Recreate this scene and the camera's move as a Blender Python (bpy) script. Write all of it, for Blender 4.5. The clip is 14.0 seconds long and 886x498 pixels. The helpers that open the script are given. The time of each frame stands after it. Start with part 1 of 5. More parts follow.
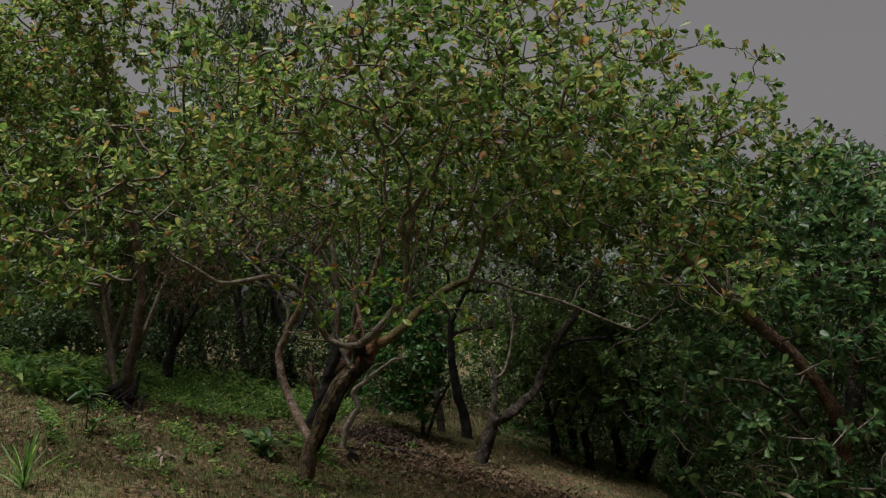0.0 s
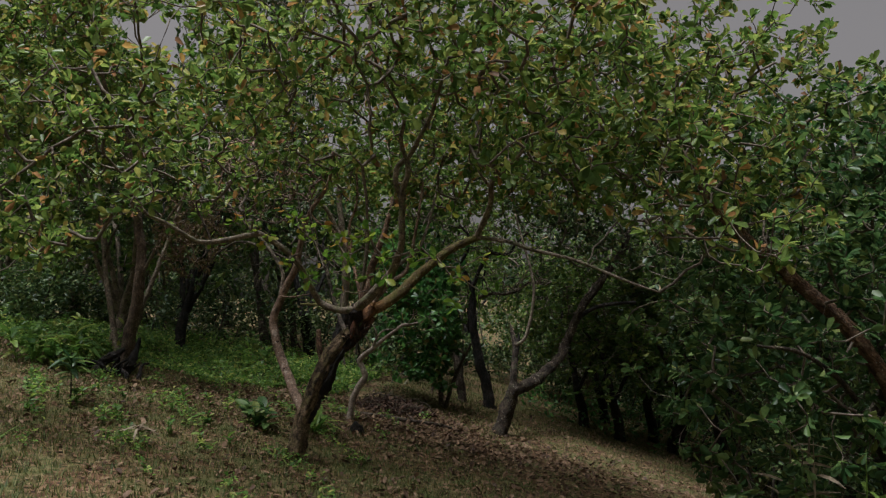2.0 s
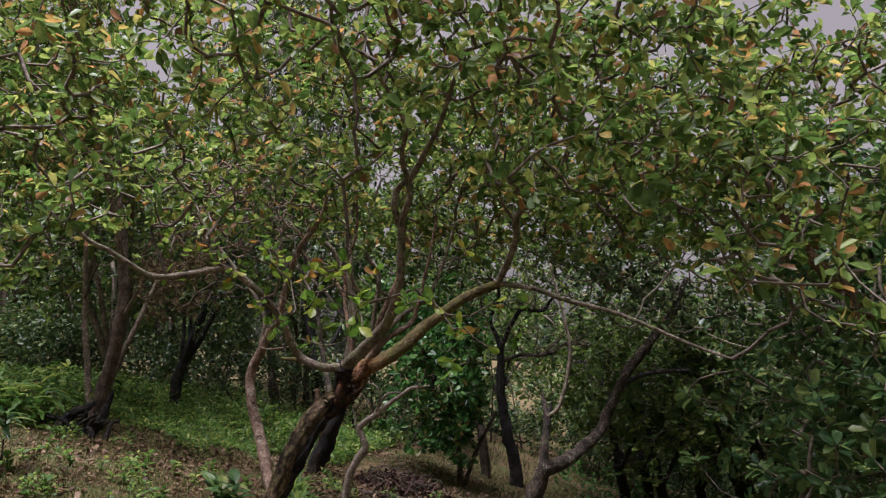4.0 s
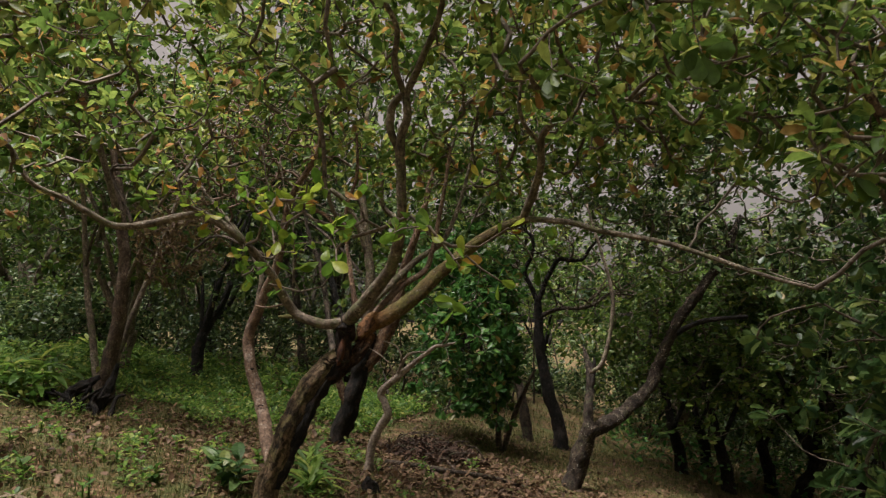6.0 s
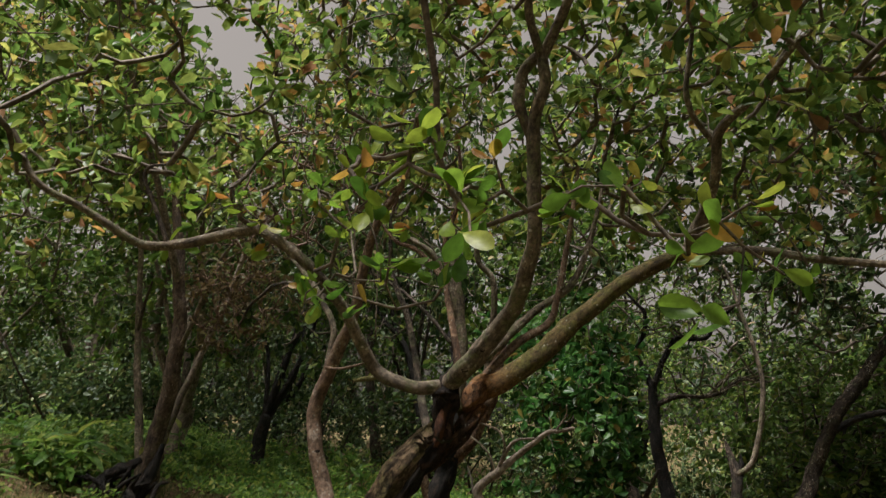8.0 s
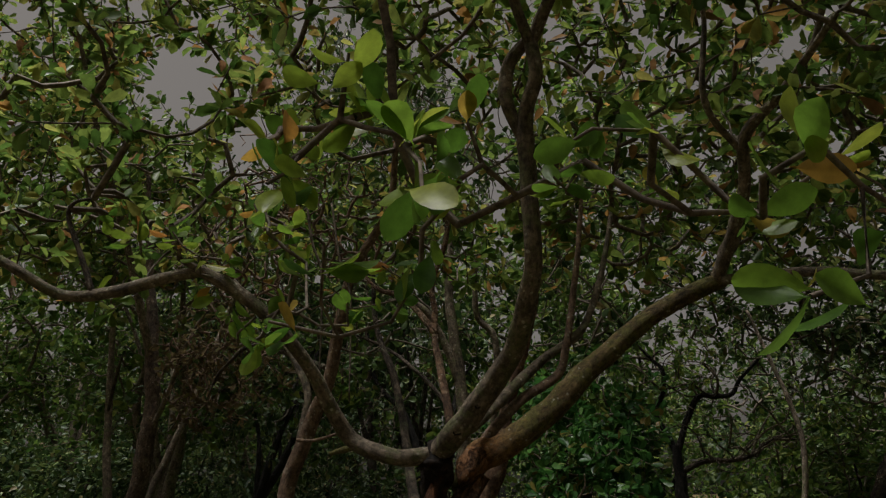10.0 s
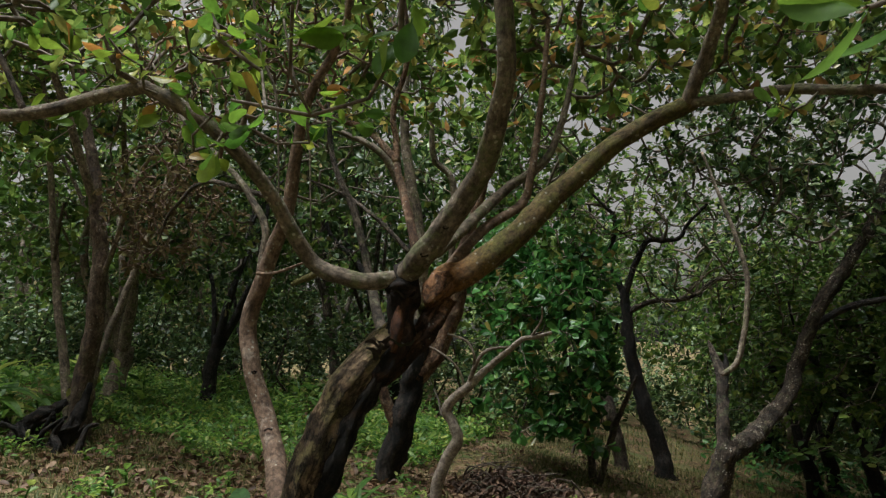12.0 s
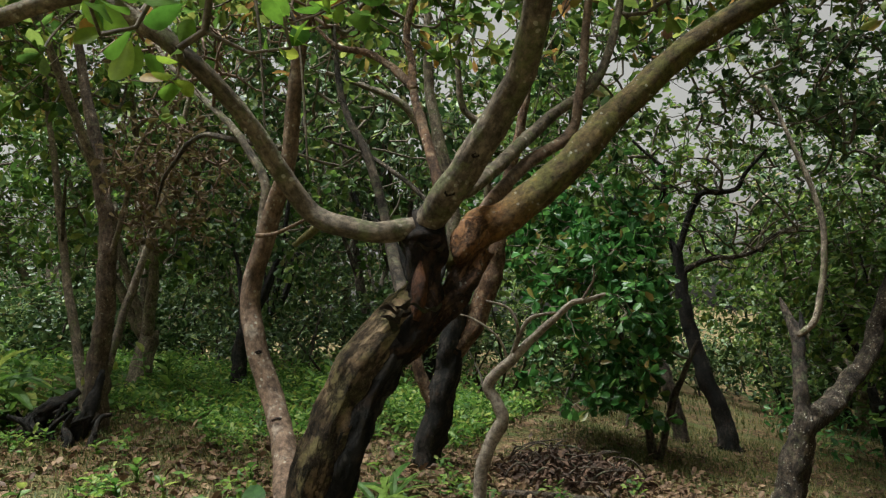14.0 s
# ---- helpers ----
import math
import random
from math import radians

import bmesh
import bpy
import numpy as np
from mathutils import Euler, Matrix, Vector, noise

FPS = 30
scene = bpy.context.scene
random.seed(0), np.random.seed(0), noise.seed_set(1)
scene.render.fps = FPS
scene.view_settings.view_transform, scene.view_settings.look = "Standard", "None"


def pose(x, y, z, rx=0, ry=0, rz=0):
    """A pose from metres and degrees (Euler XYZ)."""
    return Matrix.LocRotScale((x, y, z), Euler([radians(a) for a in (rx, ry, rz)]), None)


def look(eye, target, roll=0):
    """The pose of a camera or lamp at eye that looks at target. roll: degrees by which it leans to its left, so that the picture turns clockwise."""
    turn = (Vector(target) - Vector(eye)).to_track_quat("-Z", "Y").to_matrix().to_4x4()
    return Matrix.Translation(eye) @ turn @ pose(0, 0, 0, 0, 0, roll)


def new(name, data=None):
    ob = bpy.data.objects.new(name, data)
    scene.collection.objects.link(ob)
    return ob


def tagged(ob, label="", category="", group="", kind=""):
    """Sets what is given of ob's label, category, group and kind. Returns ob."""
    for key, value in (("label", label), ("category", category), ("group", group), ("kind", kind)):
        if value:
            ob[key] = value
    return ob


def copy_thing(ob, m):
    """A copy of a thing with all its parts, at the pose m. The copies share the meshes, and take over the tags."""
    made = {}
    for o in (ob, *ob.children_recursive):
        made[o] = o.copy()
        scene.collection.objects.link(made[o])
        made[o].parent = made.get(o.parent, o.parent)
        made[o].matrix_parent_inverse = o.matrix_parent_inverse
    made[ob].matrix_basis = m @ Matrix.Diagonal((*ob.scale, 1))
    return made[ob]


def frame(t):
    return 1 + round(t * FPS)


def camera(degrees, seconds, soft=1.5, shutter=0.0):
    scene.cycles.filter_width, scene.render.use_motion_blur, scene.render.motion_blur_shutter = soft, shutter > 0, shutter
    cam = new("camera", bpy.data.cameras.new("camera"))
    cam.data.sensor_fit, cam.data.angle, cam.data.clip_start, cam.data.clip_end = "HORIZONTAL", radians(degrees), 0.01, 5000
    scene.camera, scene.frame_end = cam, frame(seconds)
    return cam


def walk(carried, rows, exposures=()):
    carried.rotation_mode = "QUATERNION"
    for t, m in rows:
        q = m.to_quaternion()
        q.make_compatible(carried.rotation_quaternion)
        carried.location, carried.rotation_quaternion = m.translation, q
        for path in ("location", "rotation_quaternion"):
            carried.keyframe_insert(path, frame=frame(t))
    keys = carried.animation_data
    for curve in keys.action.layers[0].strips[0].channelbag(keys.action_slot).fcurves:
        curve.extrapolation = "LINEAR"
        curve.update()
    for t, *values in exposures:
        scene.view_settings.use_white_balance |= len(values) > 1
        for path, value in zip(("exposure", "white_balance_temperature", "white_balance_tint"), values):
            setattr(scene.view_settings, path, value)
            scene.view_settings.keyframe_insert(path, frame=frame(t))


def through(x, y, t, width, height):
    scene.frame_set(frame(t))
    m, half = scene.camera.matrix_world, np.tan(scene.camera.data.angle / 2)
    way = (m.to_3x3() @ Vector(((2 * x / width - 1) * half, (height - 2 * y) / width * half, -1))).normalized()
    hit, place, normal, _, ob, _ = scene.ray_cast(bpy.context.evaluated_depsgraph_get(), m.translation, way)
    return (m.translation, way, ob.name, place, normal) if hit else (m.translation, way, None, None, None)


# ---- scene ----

# ---------- camera and walk ----------
cam = camera(62.0, 14.0, soft=1.25, shutter=0.12)
PATH = [
    (0.0, 1.817, 0.492, 1.842, 5.03, 6.24, -0.52),
    (0.5, 1.924, 0.695, 1.847, 6.25, 5.96, -0.17),
    (1.0, 2.071, 0.658, 1.621, 3.41, 9.39, 0.25),
    (1.5, 2.183, 0.942, 1.648, 4.34, 9.05, -0.70),
    (2.0, 2.172, 1.408, 1.790, 8.12, 3.71, -0.34),
    (2.5, 2.272, 1.664, 1.666, 7.23, 10.03, -1.39),
    (2.7, 2.302, 1.726, 1.674, 6.72, 9.00, -1.64),
    (4.8, 2.167, 3.635, 1.819, 13.68, 8.09, -2.79),
    (5.0, 2.200, 3.600, 1.766, 10.79, 9.07, -2.90),
    (5.5, 2.243, 3.775, 1.727, 9.24, 9.71, -2.87),
    (6.0, 2.216, 4.193, 1.659, 14.55, 5.50, 0.04),
    (6.5, 2.113, 4.619, 1.596, 19.38, 4.52, -0.11),
    (7.0, 1.930, 5.238, 1.497, 27.80, 4.72, -1.27),
    (7.5, 1.661, 5.411, 1.438, 23.70, 5.57, -1.44),
    (8.0, 1.421, 5.689, 1.466, 20.26, 12.83, -1.50),
    (8.2, 1.432, 5.819, 1.427, 19.41, 15.98, -0.44),
    (10.3, 1.260, 6.433, 1.457, 20.53, 18.54, 1.00),
    (10.5, 1.281, 6.349, 1.433, 17.04, 16.28, 1.68),
    (11.0, 1.196, 6.277, 1.396, 14.47, 15.50, 3.85),
    (11.5, 1.169, 6.254, 1.350, 13.91, 8.81, 2.40),
    (12.0, 1.133, 6.562, 1.314, 16.91, 7.59, 2.09),
    (12.5, 1.048, 6.783, 1.277, 18.84, 4.84, 2.79),
    (13.0, 0.952, 6.922, 1.303, 17.79, 8.12, 0.28),
    (13.5, 0.874, 7.154, 1.302, 20.68, 7.40, 3.51),
    (14.0, 0.925, 7.277, 1.281, 19.89, 5.76, 4.32),
]
EXPOSURE = [(0.0, -0.48, 6050, 9), (0.5, -0.08, 6150, 14), (1.0, 0.1, 6200, 14), (1.5, -0.72, 6050, 6), (2.0, -0.3, 6000, 10), (2.5, 0.33, 6000, 19), (5.0, 0.48, 5850, 22), (5.5, 0.16, 5900, 18), (6.0, 0.36, 6650, 14), (6.5, 1.04, 6350, 18), (7.0, 0.86, 6400, 12), (7.5, 0.93, 6350, 14), (8.0, 0.29, 6550, 9), (10.5, -0.86, 6500, 6), (11.0, -0.8, 6300, 2), (11.5, 0.02, 6200, 2), (12.0, 0.38, 6050, 4), (12.5, 0.64, 6150, 1), (13.0, 0.56, 6150, 4), (13.5, 0.46, 6150, 0), (14.0, 0.76, 6150, 0)]
walk(cam, [(t, pose(x, y, z, 90 + pitch, 0, yaw) @ pose(0, 0, 0, 0, 0, -lean)) for t, x, y, z, yaw, pitch, lean in PATH], EXPOSURE)

# ---------- sky and light ----------
world = bpy.data.worlds.new("overcast_sky")
scene.world = world
world.use_nodes = True
wn, wl = world.node_tree.nodes, world.node_tree.links
sky = wn.new("ShaderNodeTexSky")
sky.sky_type = "NISHITA"
sky.sun_disc = False
sky.sun_elevation, sky.sun_rotation = radians(76.6), radians(222.9)
sky.dust_density, sky.air_density = 6.0, 1.0
grey = wn.new("ShaderNodeHueSaturation")
grey.inputs["Saturation"].default_value = 0.12
tint = wn.new("ShaderNodeMix")
tint.data_type, tint.blend_type = "RGBA", "MULTIPLY"
tint.inputs["Factor"].default_value = 1.0
tint.inputs[7].default_value = (1.0, 0.90, 0.83, 1)
wl.new(sky.outputs[0], grey.inputs["Color"])
wl.new(grey.outputs[0], tint.inputs[6])
wl.new(tint.outputs[2], wn["Background"].inputs["Color"])
wn["Background"].inputs["Strength"].default_value = 0.10
sun = new("sun", bpy.data.lights.new("sun", "SUN"))
sun.data.energy, sun.data.angle, sun.data.color = 7.6, radians(22), (1.0, 0.97, 0.95)
sun.matrix_world = look((-3.25, -3.5, 20), (0, 0, 0))


# ---------- helpers ----------
def part(name, bm, material, parent=None, label=""):
    """Links a bmesh, or a finished mesh, as one object under a thing or a part."""
    if isinstance(bm, bmesh.types.BMesh):
        me = bpy.data.meshes.new(name)
        bm.to_mesh(me)
        bm.free()
    else:
        me = bm
    if material is not None and not me.materials:
        me.materials.append(material)
    ob = new(name, me)
    if parent is not None:
        ob.parent = parent
        ob.matrix_parent_inverse = parent.matrix_basis.inverted()
    if label:
        ob["label"] = label
    return ob


def mesh_of(name, verts, faces, smooth=True):
    """A mesh from arrays: verts (n, 3), faces (m, 4)."""
    verts, faces = np.asarray(verts, dtype=np.float32), np.asarray(faces, dtype=np.int32)
    me = bpy.data.meshes.new(name)
    me.vertices.add(len(verts))
    me.vertices.foreach_set("co", verts.ravel())
    k = faces.shape[1]
    me.loops.add(faces.size)
    me.loops.foreach_set("vertex_index", faces.ravel())
    me.polygons.add(len(faces))
    me.polygons.foreach_set("loop_start", np.arange(0, faces.size, k, dtype=np.int32))
    if smooth:
        me.polygons.foreach_set("use_smooth", np.ones(len(faces), dtype=bool))
    me.update(calc_edges=True)
    return me


def thing(name, label, category, group="", kind="", at=(0, 0, 0)):
    ob = new(name)
    ob.empty_display_size = 0.2
    ob.location = at
    ob.matrix_basis = Matrix.Translation(at)
    return tagged(ob, label, category, group, kind)


def ground_z(x, y):
    """The hillside: it falls to the east, more steeply past the big tree, and a little to the north."""
    x, y = np.asarray(x, dtype=float), np.asarray(y, dtype=float)
    z = -0.05 - 0.03 * (np.clip(y, -10, 40) - 11) - 0.15 * (np.clip(x, -8.2, None) + 0.5)
    z = z - 0.06 * np.log1p(np.exp(np.clip((np.clip(x, None, 9) + 0.5) / 0.6, -40, 40)))
    z = z + 0.15 * (np.clip(x, 14, None) - 14)
    return z + 0.02 * np.sin(1.7 * x + 0.6 * y) + 0.018 * np.sin(2.3 * y - 1.1 * x) + 0.012 * np.sin(4.1 * x + 3.3 * y)


def patchy(p, scale, seed):
    """A value of 0 to 1 that wanders over the ground."""
    x, y = p[:, 0] * scale, p[:, 1] * scale
    return 0.5 + 0.25 * (np.sin(x * 1.3 + seed) * np.cos(y * 1.7 + seed * 2) + np.sin(x * 2.9 + y * 2.1 + seed * 3))


# ---------- materials ----------
def nodes_of(name):
    m = bpy.data.materials.new(name)
    m.use_nodes = True
    return m, m.node_tree.nodes, m.node_tree.links


def ramp_node(n, stops, mode="LINEAR"):
    r = n.new("ShaderNodeValToRGB")
    r.color_ramp.interpolation = mode
    els = r.color_ramp.elements
    while len(els) < len(stops):
        els.new(0.5)
    for e, (p, c) in zip(els, stops):
        e.position, e.color = p, (*c, 1)
    return r


def noise_node(n, l, scale, detail=6.0, rough=0.6, coords=None):
    t = n.new("ShaderNodeTexNoise")
    t.inputs["Scale"].default_value, t.inputs["Detail"].default_value, t.inputs["Roughness"].default_value = scale, detail, rough
    if coords is not None:
        l.new(coords, t.inputs["Vector"])
    return t


def bark_material(name, dark, mid, light, patch, patch_amount, bump=0.5, grain=9.0, cracks=0.5, spots=0.0):
    """Bark: grain and cracks along the limb, blotches of moss, pale spots of lichen."""
    m, n, l = nodes_of(name)
    b = n["Principled BSDF"]
    at = n.new("ShaderNodeAttribute")
    at.attribute_name = "along"
    geo = n.new("ShaderNodeNewGeometry")
    fine = noise_node(n, l, grain * 5, 8, 0.72, at.outputs["Vector"])
    broad = noise_node(n, l, grain * 0.9, 5, 0.6, geo.outputs["Position"])
    base = ramp_node(n, [(0.39, dark), (0.5, mid), (0.61, light)])
    mixv = n.new("ShaderNodeMath")
    mixv.operation = "MULTIPLY"
    mixv.inputs[1].default_value = 0.55
    l.new(fine.outputs[0], mixv.inputs[0])
    add = n.new("ShaderNodeMath")
    add.operation = "MULTIPLY_ADD"
    add.inputs[1].default_value = 0.45
    l.new(broad.outputs[0], add.inputs[0])
    l.new(mixv.outputs[0], add.inputs[2])
    l.new(add.outputs[0], base.inputs[0])
    blot = noise_node(n, l, 11, 6, 0.68, geo.outputs["Position"])
    mask = ramp_node(n, [(0.60 - 0.22 * patch_amount, (0, 0, 0)), (0.68 - 0.16 * patch_amount, (0.85, 0.85, 0.85))])
    l.new(blot.outputs[0], mask.inputs[0])
    mix = n.new("ShaderNodeMix")
    mix.data_type = "RGBA"
    l.new(mask.outputs[0], mix.inputs["Factor"])
    l.new(base.outputs[0], mix.inputs[6])
    mix.inputs[7].default_value = (*patch, 1)
    colour = mix.outputs[2]
    if spots > 0:
        vo = n.new("ShaderNodeTexVoronoi")
        vo.inputs["Scale"].default_value, vo.inputs["Randomness"].default_value = 34, 1.0
        warp = noise_node(n, l, 40, 3, 0.6, geo.outputs["Position"])
        wm = n.new("ShaderNodeMix")
        wm.data_type = "VECTOR"
        wm.inputs["Factor"].default_value = 0.012
        l.new(geo.outputs["Position"], wm.inputs[4])
        l.new(warp.outputs["Color"], wm.inputs[5])
        l.new(wm.outputs[1], vo.inputs["Vector"])
        sm = ramp_node(n, [(0.10 + 0.25 * spots, (1, 1, 1)), (0.16 + 0.27 * spots, (0, 0, 0))])
        l.new(vo.outputs["Distance"], sm.inputs[0])
        some = ramp_node(n, [(0.50, (0, 0, 0)), (0.56, (0.8, 0.8, 0.8))])
        l.new(broad.outputs[0], some.inputs[0])
        mm = n.new("ShaderNodeMath")
        mm.operation = "MULTIPLY"
        l.new(sm.outputs[0], mm.inputs[0])
        l.new(some.outputs[0], mm.inputs[1])
        lich = n.new("ShaderNodeMix")
        lich.data_type = "RGBA"
        l.new(mm.outputs[0], lich.inputs["Factor"])
        l.new(colour, lich.inputs[6])
        lich.inputs[7].default_value = (0.42, 0.40, 0.33, 1)
        colour = lich.outputs[2]
    mott = noise_node(n, l, 38, 5, 0.7, geo.outputs["Position"])
    mr = ramp_node(n, [(0.36, (0.45, 0.42, 0.4)), (0.5, (1, 1, 1)), (0.64, (1.45, 1.42, 1.33))])
    l.new(mott.outputs[0], mr.inputs[0])
    mo = n.new("ShaderNodeMix")
    mo.data_type, mo.blend_type = "RGBA", "MULTIPLY"
    mo.inputs["Factor"].default_value = 0.85
    l.new(colour, mo.inputs[6])
    l.new(mr.outputs[0], mo.inputs[7])
    rust = n.new("ShaderNodeAttribute")
    rust.attribute_name = "rust"
    rs = n.new("ShaderNodeMath")
    rs.operation = "MULTIPLY_ADD"
    rs.inputs[1].default_value = 1.15
    l.new(rust.outputs["Fac"], rs.inputs[0])
    neg = n.new("ShaderNodeMath")
    neg.operation = "SUBTRACT"
    neg.inputs[1].default_value = 0.80
    spread = n.new("ShaderNodeMath")
    spread.operation = "MULTIPLY_ADD"
    spread.inputs[1].default_value, spread.inputs[2].default_value = 2.2, -0.72
    l.new(blot.outputs[0], spread.inputs[0])
    l.new(spread.outputs[0], neg.inputs[0])
    l.new(neg.outputs[0], rs.inputs[2])
    rs.use_clamp = True
    ru = n.new("ShaderNodeMix")
    ru.data_type = "RGBA"
    l.new(rs.outputs[0], ru.inputs["Factor"])
    l.new(mo.outputs[2], ru.inputs[6])
    rc = n.new("ShaderNodeMix")
    rc.data_type, rc.blend_type = "RGBA", "MULTIPLY"
    rc.inputs["Factor"].default_value = 1.0
    rc.inputs[6].default_value = (0.21, 0.095, 0.034, 1)
    l.new(mr.outputs[0], rc.inputs[7])
    l.new(rc.outputs[2], ru.inputs[7])
    colour = ru.outputs[2]
    crack = n.new("ShaderNodeTexVoronoi")
    crack.feature = "DISTANCE_TO_EDGE"
    crack.inputs["Scale"].default_value = grain * 4.2
    cw = n.new("ShaderNodeMix")
    cw.data_type = "VECTOR"
    cw.inputs["Factor"].default_value = 0.13
    l.new(at.outputs["Vector"], cw.inputs[4])
    l.new(fine.outputs["Color"], cw.inputs[5])
    l.new(cw.outputs[1], crack.inputs["Vector"])
    cm = ramp_node(n, [(0.0, (1 - 0.75 * cracks,) * 3), (0.13, (1, 1, 1))])
    l.new(crack.outputs["Distance"], cm.inputs[0])
    mul = n.new("ShaderNodeMix")
    mul.data_type, mul.blend_type = "RGBA", "MULTIPLY"
    mul.inputs["Factor"].default_value = 1.0
    l.new(colour, mul.inputs[6])
    l.new(cm.outputs[0], mul.inputs[7])
    l.new(mul.outputs[2], b.inputs["Base Color"])
    b.inputs["Roughness"].default_value = 0.8
    b.inputs["Specular IOR Level"].default_value = 0.25
    hsum = n.new("ShaderNodeMath")
    hsum.operation = "MULTIPLY_ADD"
    hsum.inputs[1].default_value = 0.6 * cracks
    l.new(cm.outputs[0], hsum.inputs[0])
    l.new(add.outputs[0], hsum.inputs[2])
    bp = n.new("ShaderNodeBump")
    bp.inputs["Strength"].default_value, bp.inputs["Distance"].default_value = bump, 0.03
    l.new(hsum.outputs[0], bp.inputs["Height"])
    l.new(bp.outputs[0], b.inputs["Normal"])
    return m


def leaf_material(name, stops, rough=0.38, through=0.3, gloss=0.35):
    """Leaves: each leaf its own shade, some of the light passes through."""
    m, n, l = nodes_of(name)
    b = n["Principled BSDF"]
    out = n["Material Output"]
    geo = n.new("ShaderNodeNewGeometry")
    info = n.new("ShaderNodeObjectInfo")
    addr = n.new("ShaderNodeMath")
    addr.operation = "ADD"
    l.new(geo.outputs["Random Per Island"], addr.inputs[0])
    l.new(info.outputs["Random"], addr.inputs[1])
    wrap = n.new("ShaderNodeMath")
    wrap.operation = "FRACT"
    l.new(addr.outputs[0], wrap.inputs[0])
    r = ramp_node(n, stops)
    l.new(wrap.outputs[0], r.inputs[0])
    spots = noise_node(n, l, 25, 4, 0.6, geo.outputs["Position"])
    shade = ramp_node(n, [(0.3, (0.6, 0.6, 0.6)), (0.7, (1.15, 1.15, 1.15))])
    l.new(spots.outputs[0], shade.inputs[0])
    mul = n.new("ShaderNodeMix")
    mul.data_type, mul.blend_type = "RGBA", "MULTIPLY"
    mul.inputs["Factor"].default_value = 1.0
    l.new(r.outputs[0], mul.inputs[6])
    l.new(shade.outputs[0], mul.inputs[7])
    l.new(mul.outputs[2], b.inputs["Base Color"])
    b.inputs["Roughness"].default_value = rough
    b.inputs["Specular IOR Level"].default_value = gloss
    tr = n.new("ShaderNodeBsdfTranslucent")
    l.new(mul.outputs[2], tr.inputs["Color"])
    ms = n.new("ShaderNodeMixShader")
    ms.inputs[0].default_value = through
    l.new(b.outputs[0], ms.inputs[1])
    l.new(tr.outputs[0], ms.inputs[2])
    l.new(ms.outputs[0], out.inputs["Surface"])
    return m


BARK = bark_material("cashew_bark", (0.045, 0.036, 0.027), (0.145, 0.115, 0.085), (0.28, 0.225, 0.17), (0.13, 0.135, 0.065), 0.4, 0.6, 8.0, 0.35, 0.5)
BARK_TRUNK = bark_material("cracked_trunk_bark", (0.016, 0.011, 0.007), (0.165, 0.112, 0.066), (0.33, 0.235, 0.145), (0.155, 0.13, 0.058), 0.5, 1.0, 5.0, 0.85)
BARK_PALE = bark_material("pale_bark", (0.065, 0.042, 0.029), (0.165, 0.108, 0.075), (0.255, 0.178, 0.128), (0.28, 0.225, 0.18), 0.18, 0.5, 8.0, 0.35, 0.4)
BARK_GREY = bark_material("bleached_bark", (0.11, 0.086, 0.068), (0.265, 0.215, 0.175), (0.39, 0.33, 0.275), (0.34, 0.29, 0.24), 0.3, 0.4, 9.0, 0.25, 0.3)
BARK_MOSS = bark_material("mossy_bark", (0.032, 0.023, 0.011), (0.125, 0.088, 0.038), (0.22, 0.16, 0.075), (0.125, 0.118, 0.032), 0.75, 0.8, 7.0, 0.4, 0.3)
BARK_FLAKED = bark_material("flaked_red_bark", (0.015, 0.009, 0.006), (0.085, 0.042, 0.022), (0.19, 0.105, 0.06), (0.03, 0.018, 0.012), 0.5, 1.0, 6.0, 0.9, 0.25)
BARK_ROT = bark_material("rotten_wood", (0.006, 0.005, 0.004), (0.026, 0.015, 0.010), (0.10, 0.05, 0.028), (0.01, 0.008, 0.007), 0.5, 1.0, 6.0, 0.8)
BARK_HEART = bark_material("bare_heartwood", (0.03, 0.014, 0.008), (0.11, 0.045, 0.022), (0.20, 0.09, 0.045), (0.03, 0.018, 0.012), 0.4, 0.8, 6.0, 0.6)
BARK_DARK = bark_material("dark_bark", (0.022, 0.017, 0.013), (0.075, 0.056, 0.042), (0.15, 0.115, 0.085), (0.10, 0.11, 0.06), 0.3, 0.9, 6.0, 0.7)
BARK_BLACK = bark_material("blackish_scaly_bark", (0.01, 0.007, 0.005), (0.05, 0.036, 0.025), (0.13, 0.098, 0.07), (0.085, 0.08, 0.04), 0.3, 1.0, 6.0, 0.8, 0.55)
BARK_CHAR = bark_material("charred_bark", (0.006, 0.006, 0.006), (0.018, 0.016, 0.014), (0.06, 0.05, 0.042), (0.04, 0.026, 0.018), 0.3, 1.0, 6.0, 0.8)
BARK_BROWN = bark_material("brown_bark", (0.04, 0.026, 0.018), (0.115, 0.08, 0.057), (0.21, 0.155, 0.112), (0.15, 0.13, 0.08), 0.3, 0.9, 6.0, 0.6, 0.2)
BARK_RED = bark_material("reddish_bark", (0.05, 0.028, 0.017), (0.14, 0.078, 0.046), (0.26, 0.16, 0.10), (0.26, 0.19, 0.12), 0.35, 0.9, 6.0, 0.6, 0.3)
TWIG_DRY = bark_material("dry_twig_bark", (0.05, 0.03, 0.022), (0.16, 0.105, 0.08), (0.27, 0.20, 0.155), (0.15, 0.11, 0.08), 0.3, 0.3, 20.0, 0.0)
TWIG = bark_material("twig_bark", (0.03, 0.022, 0.017), (0.115, 0.092, 0.072), (0.20, 0.165, 0.13), (0.13, 0.12, 0.08), 0.3, 0.3, 20.0, 0.0)
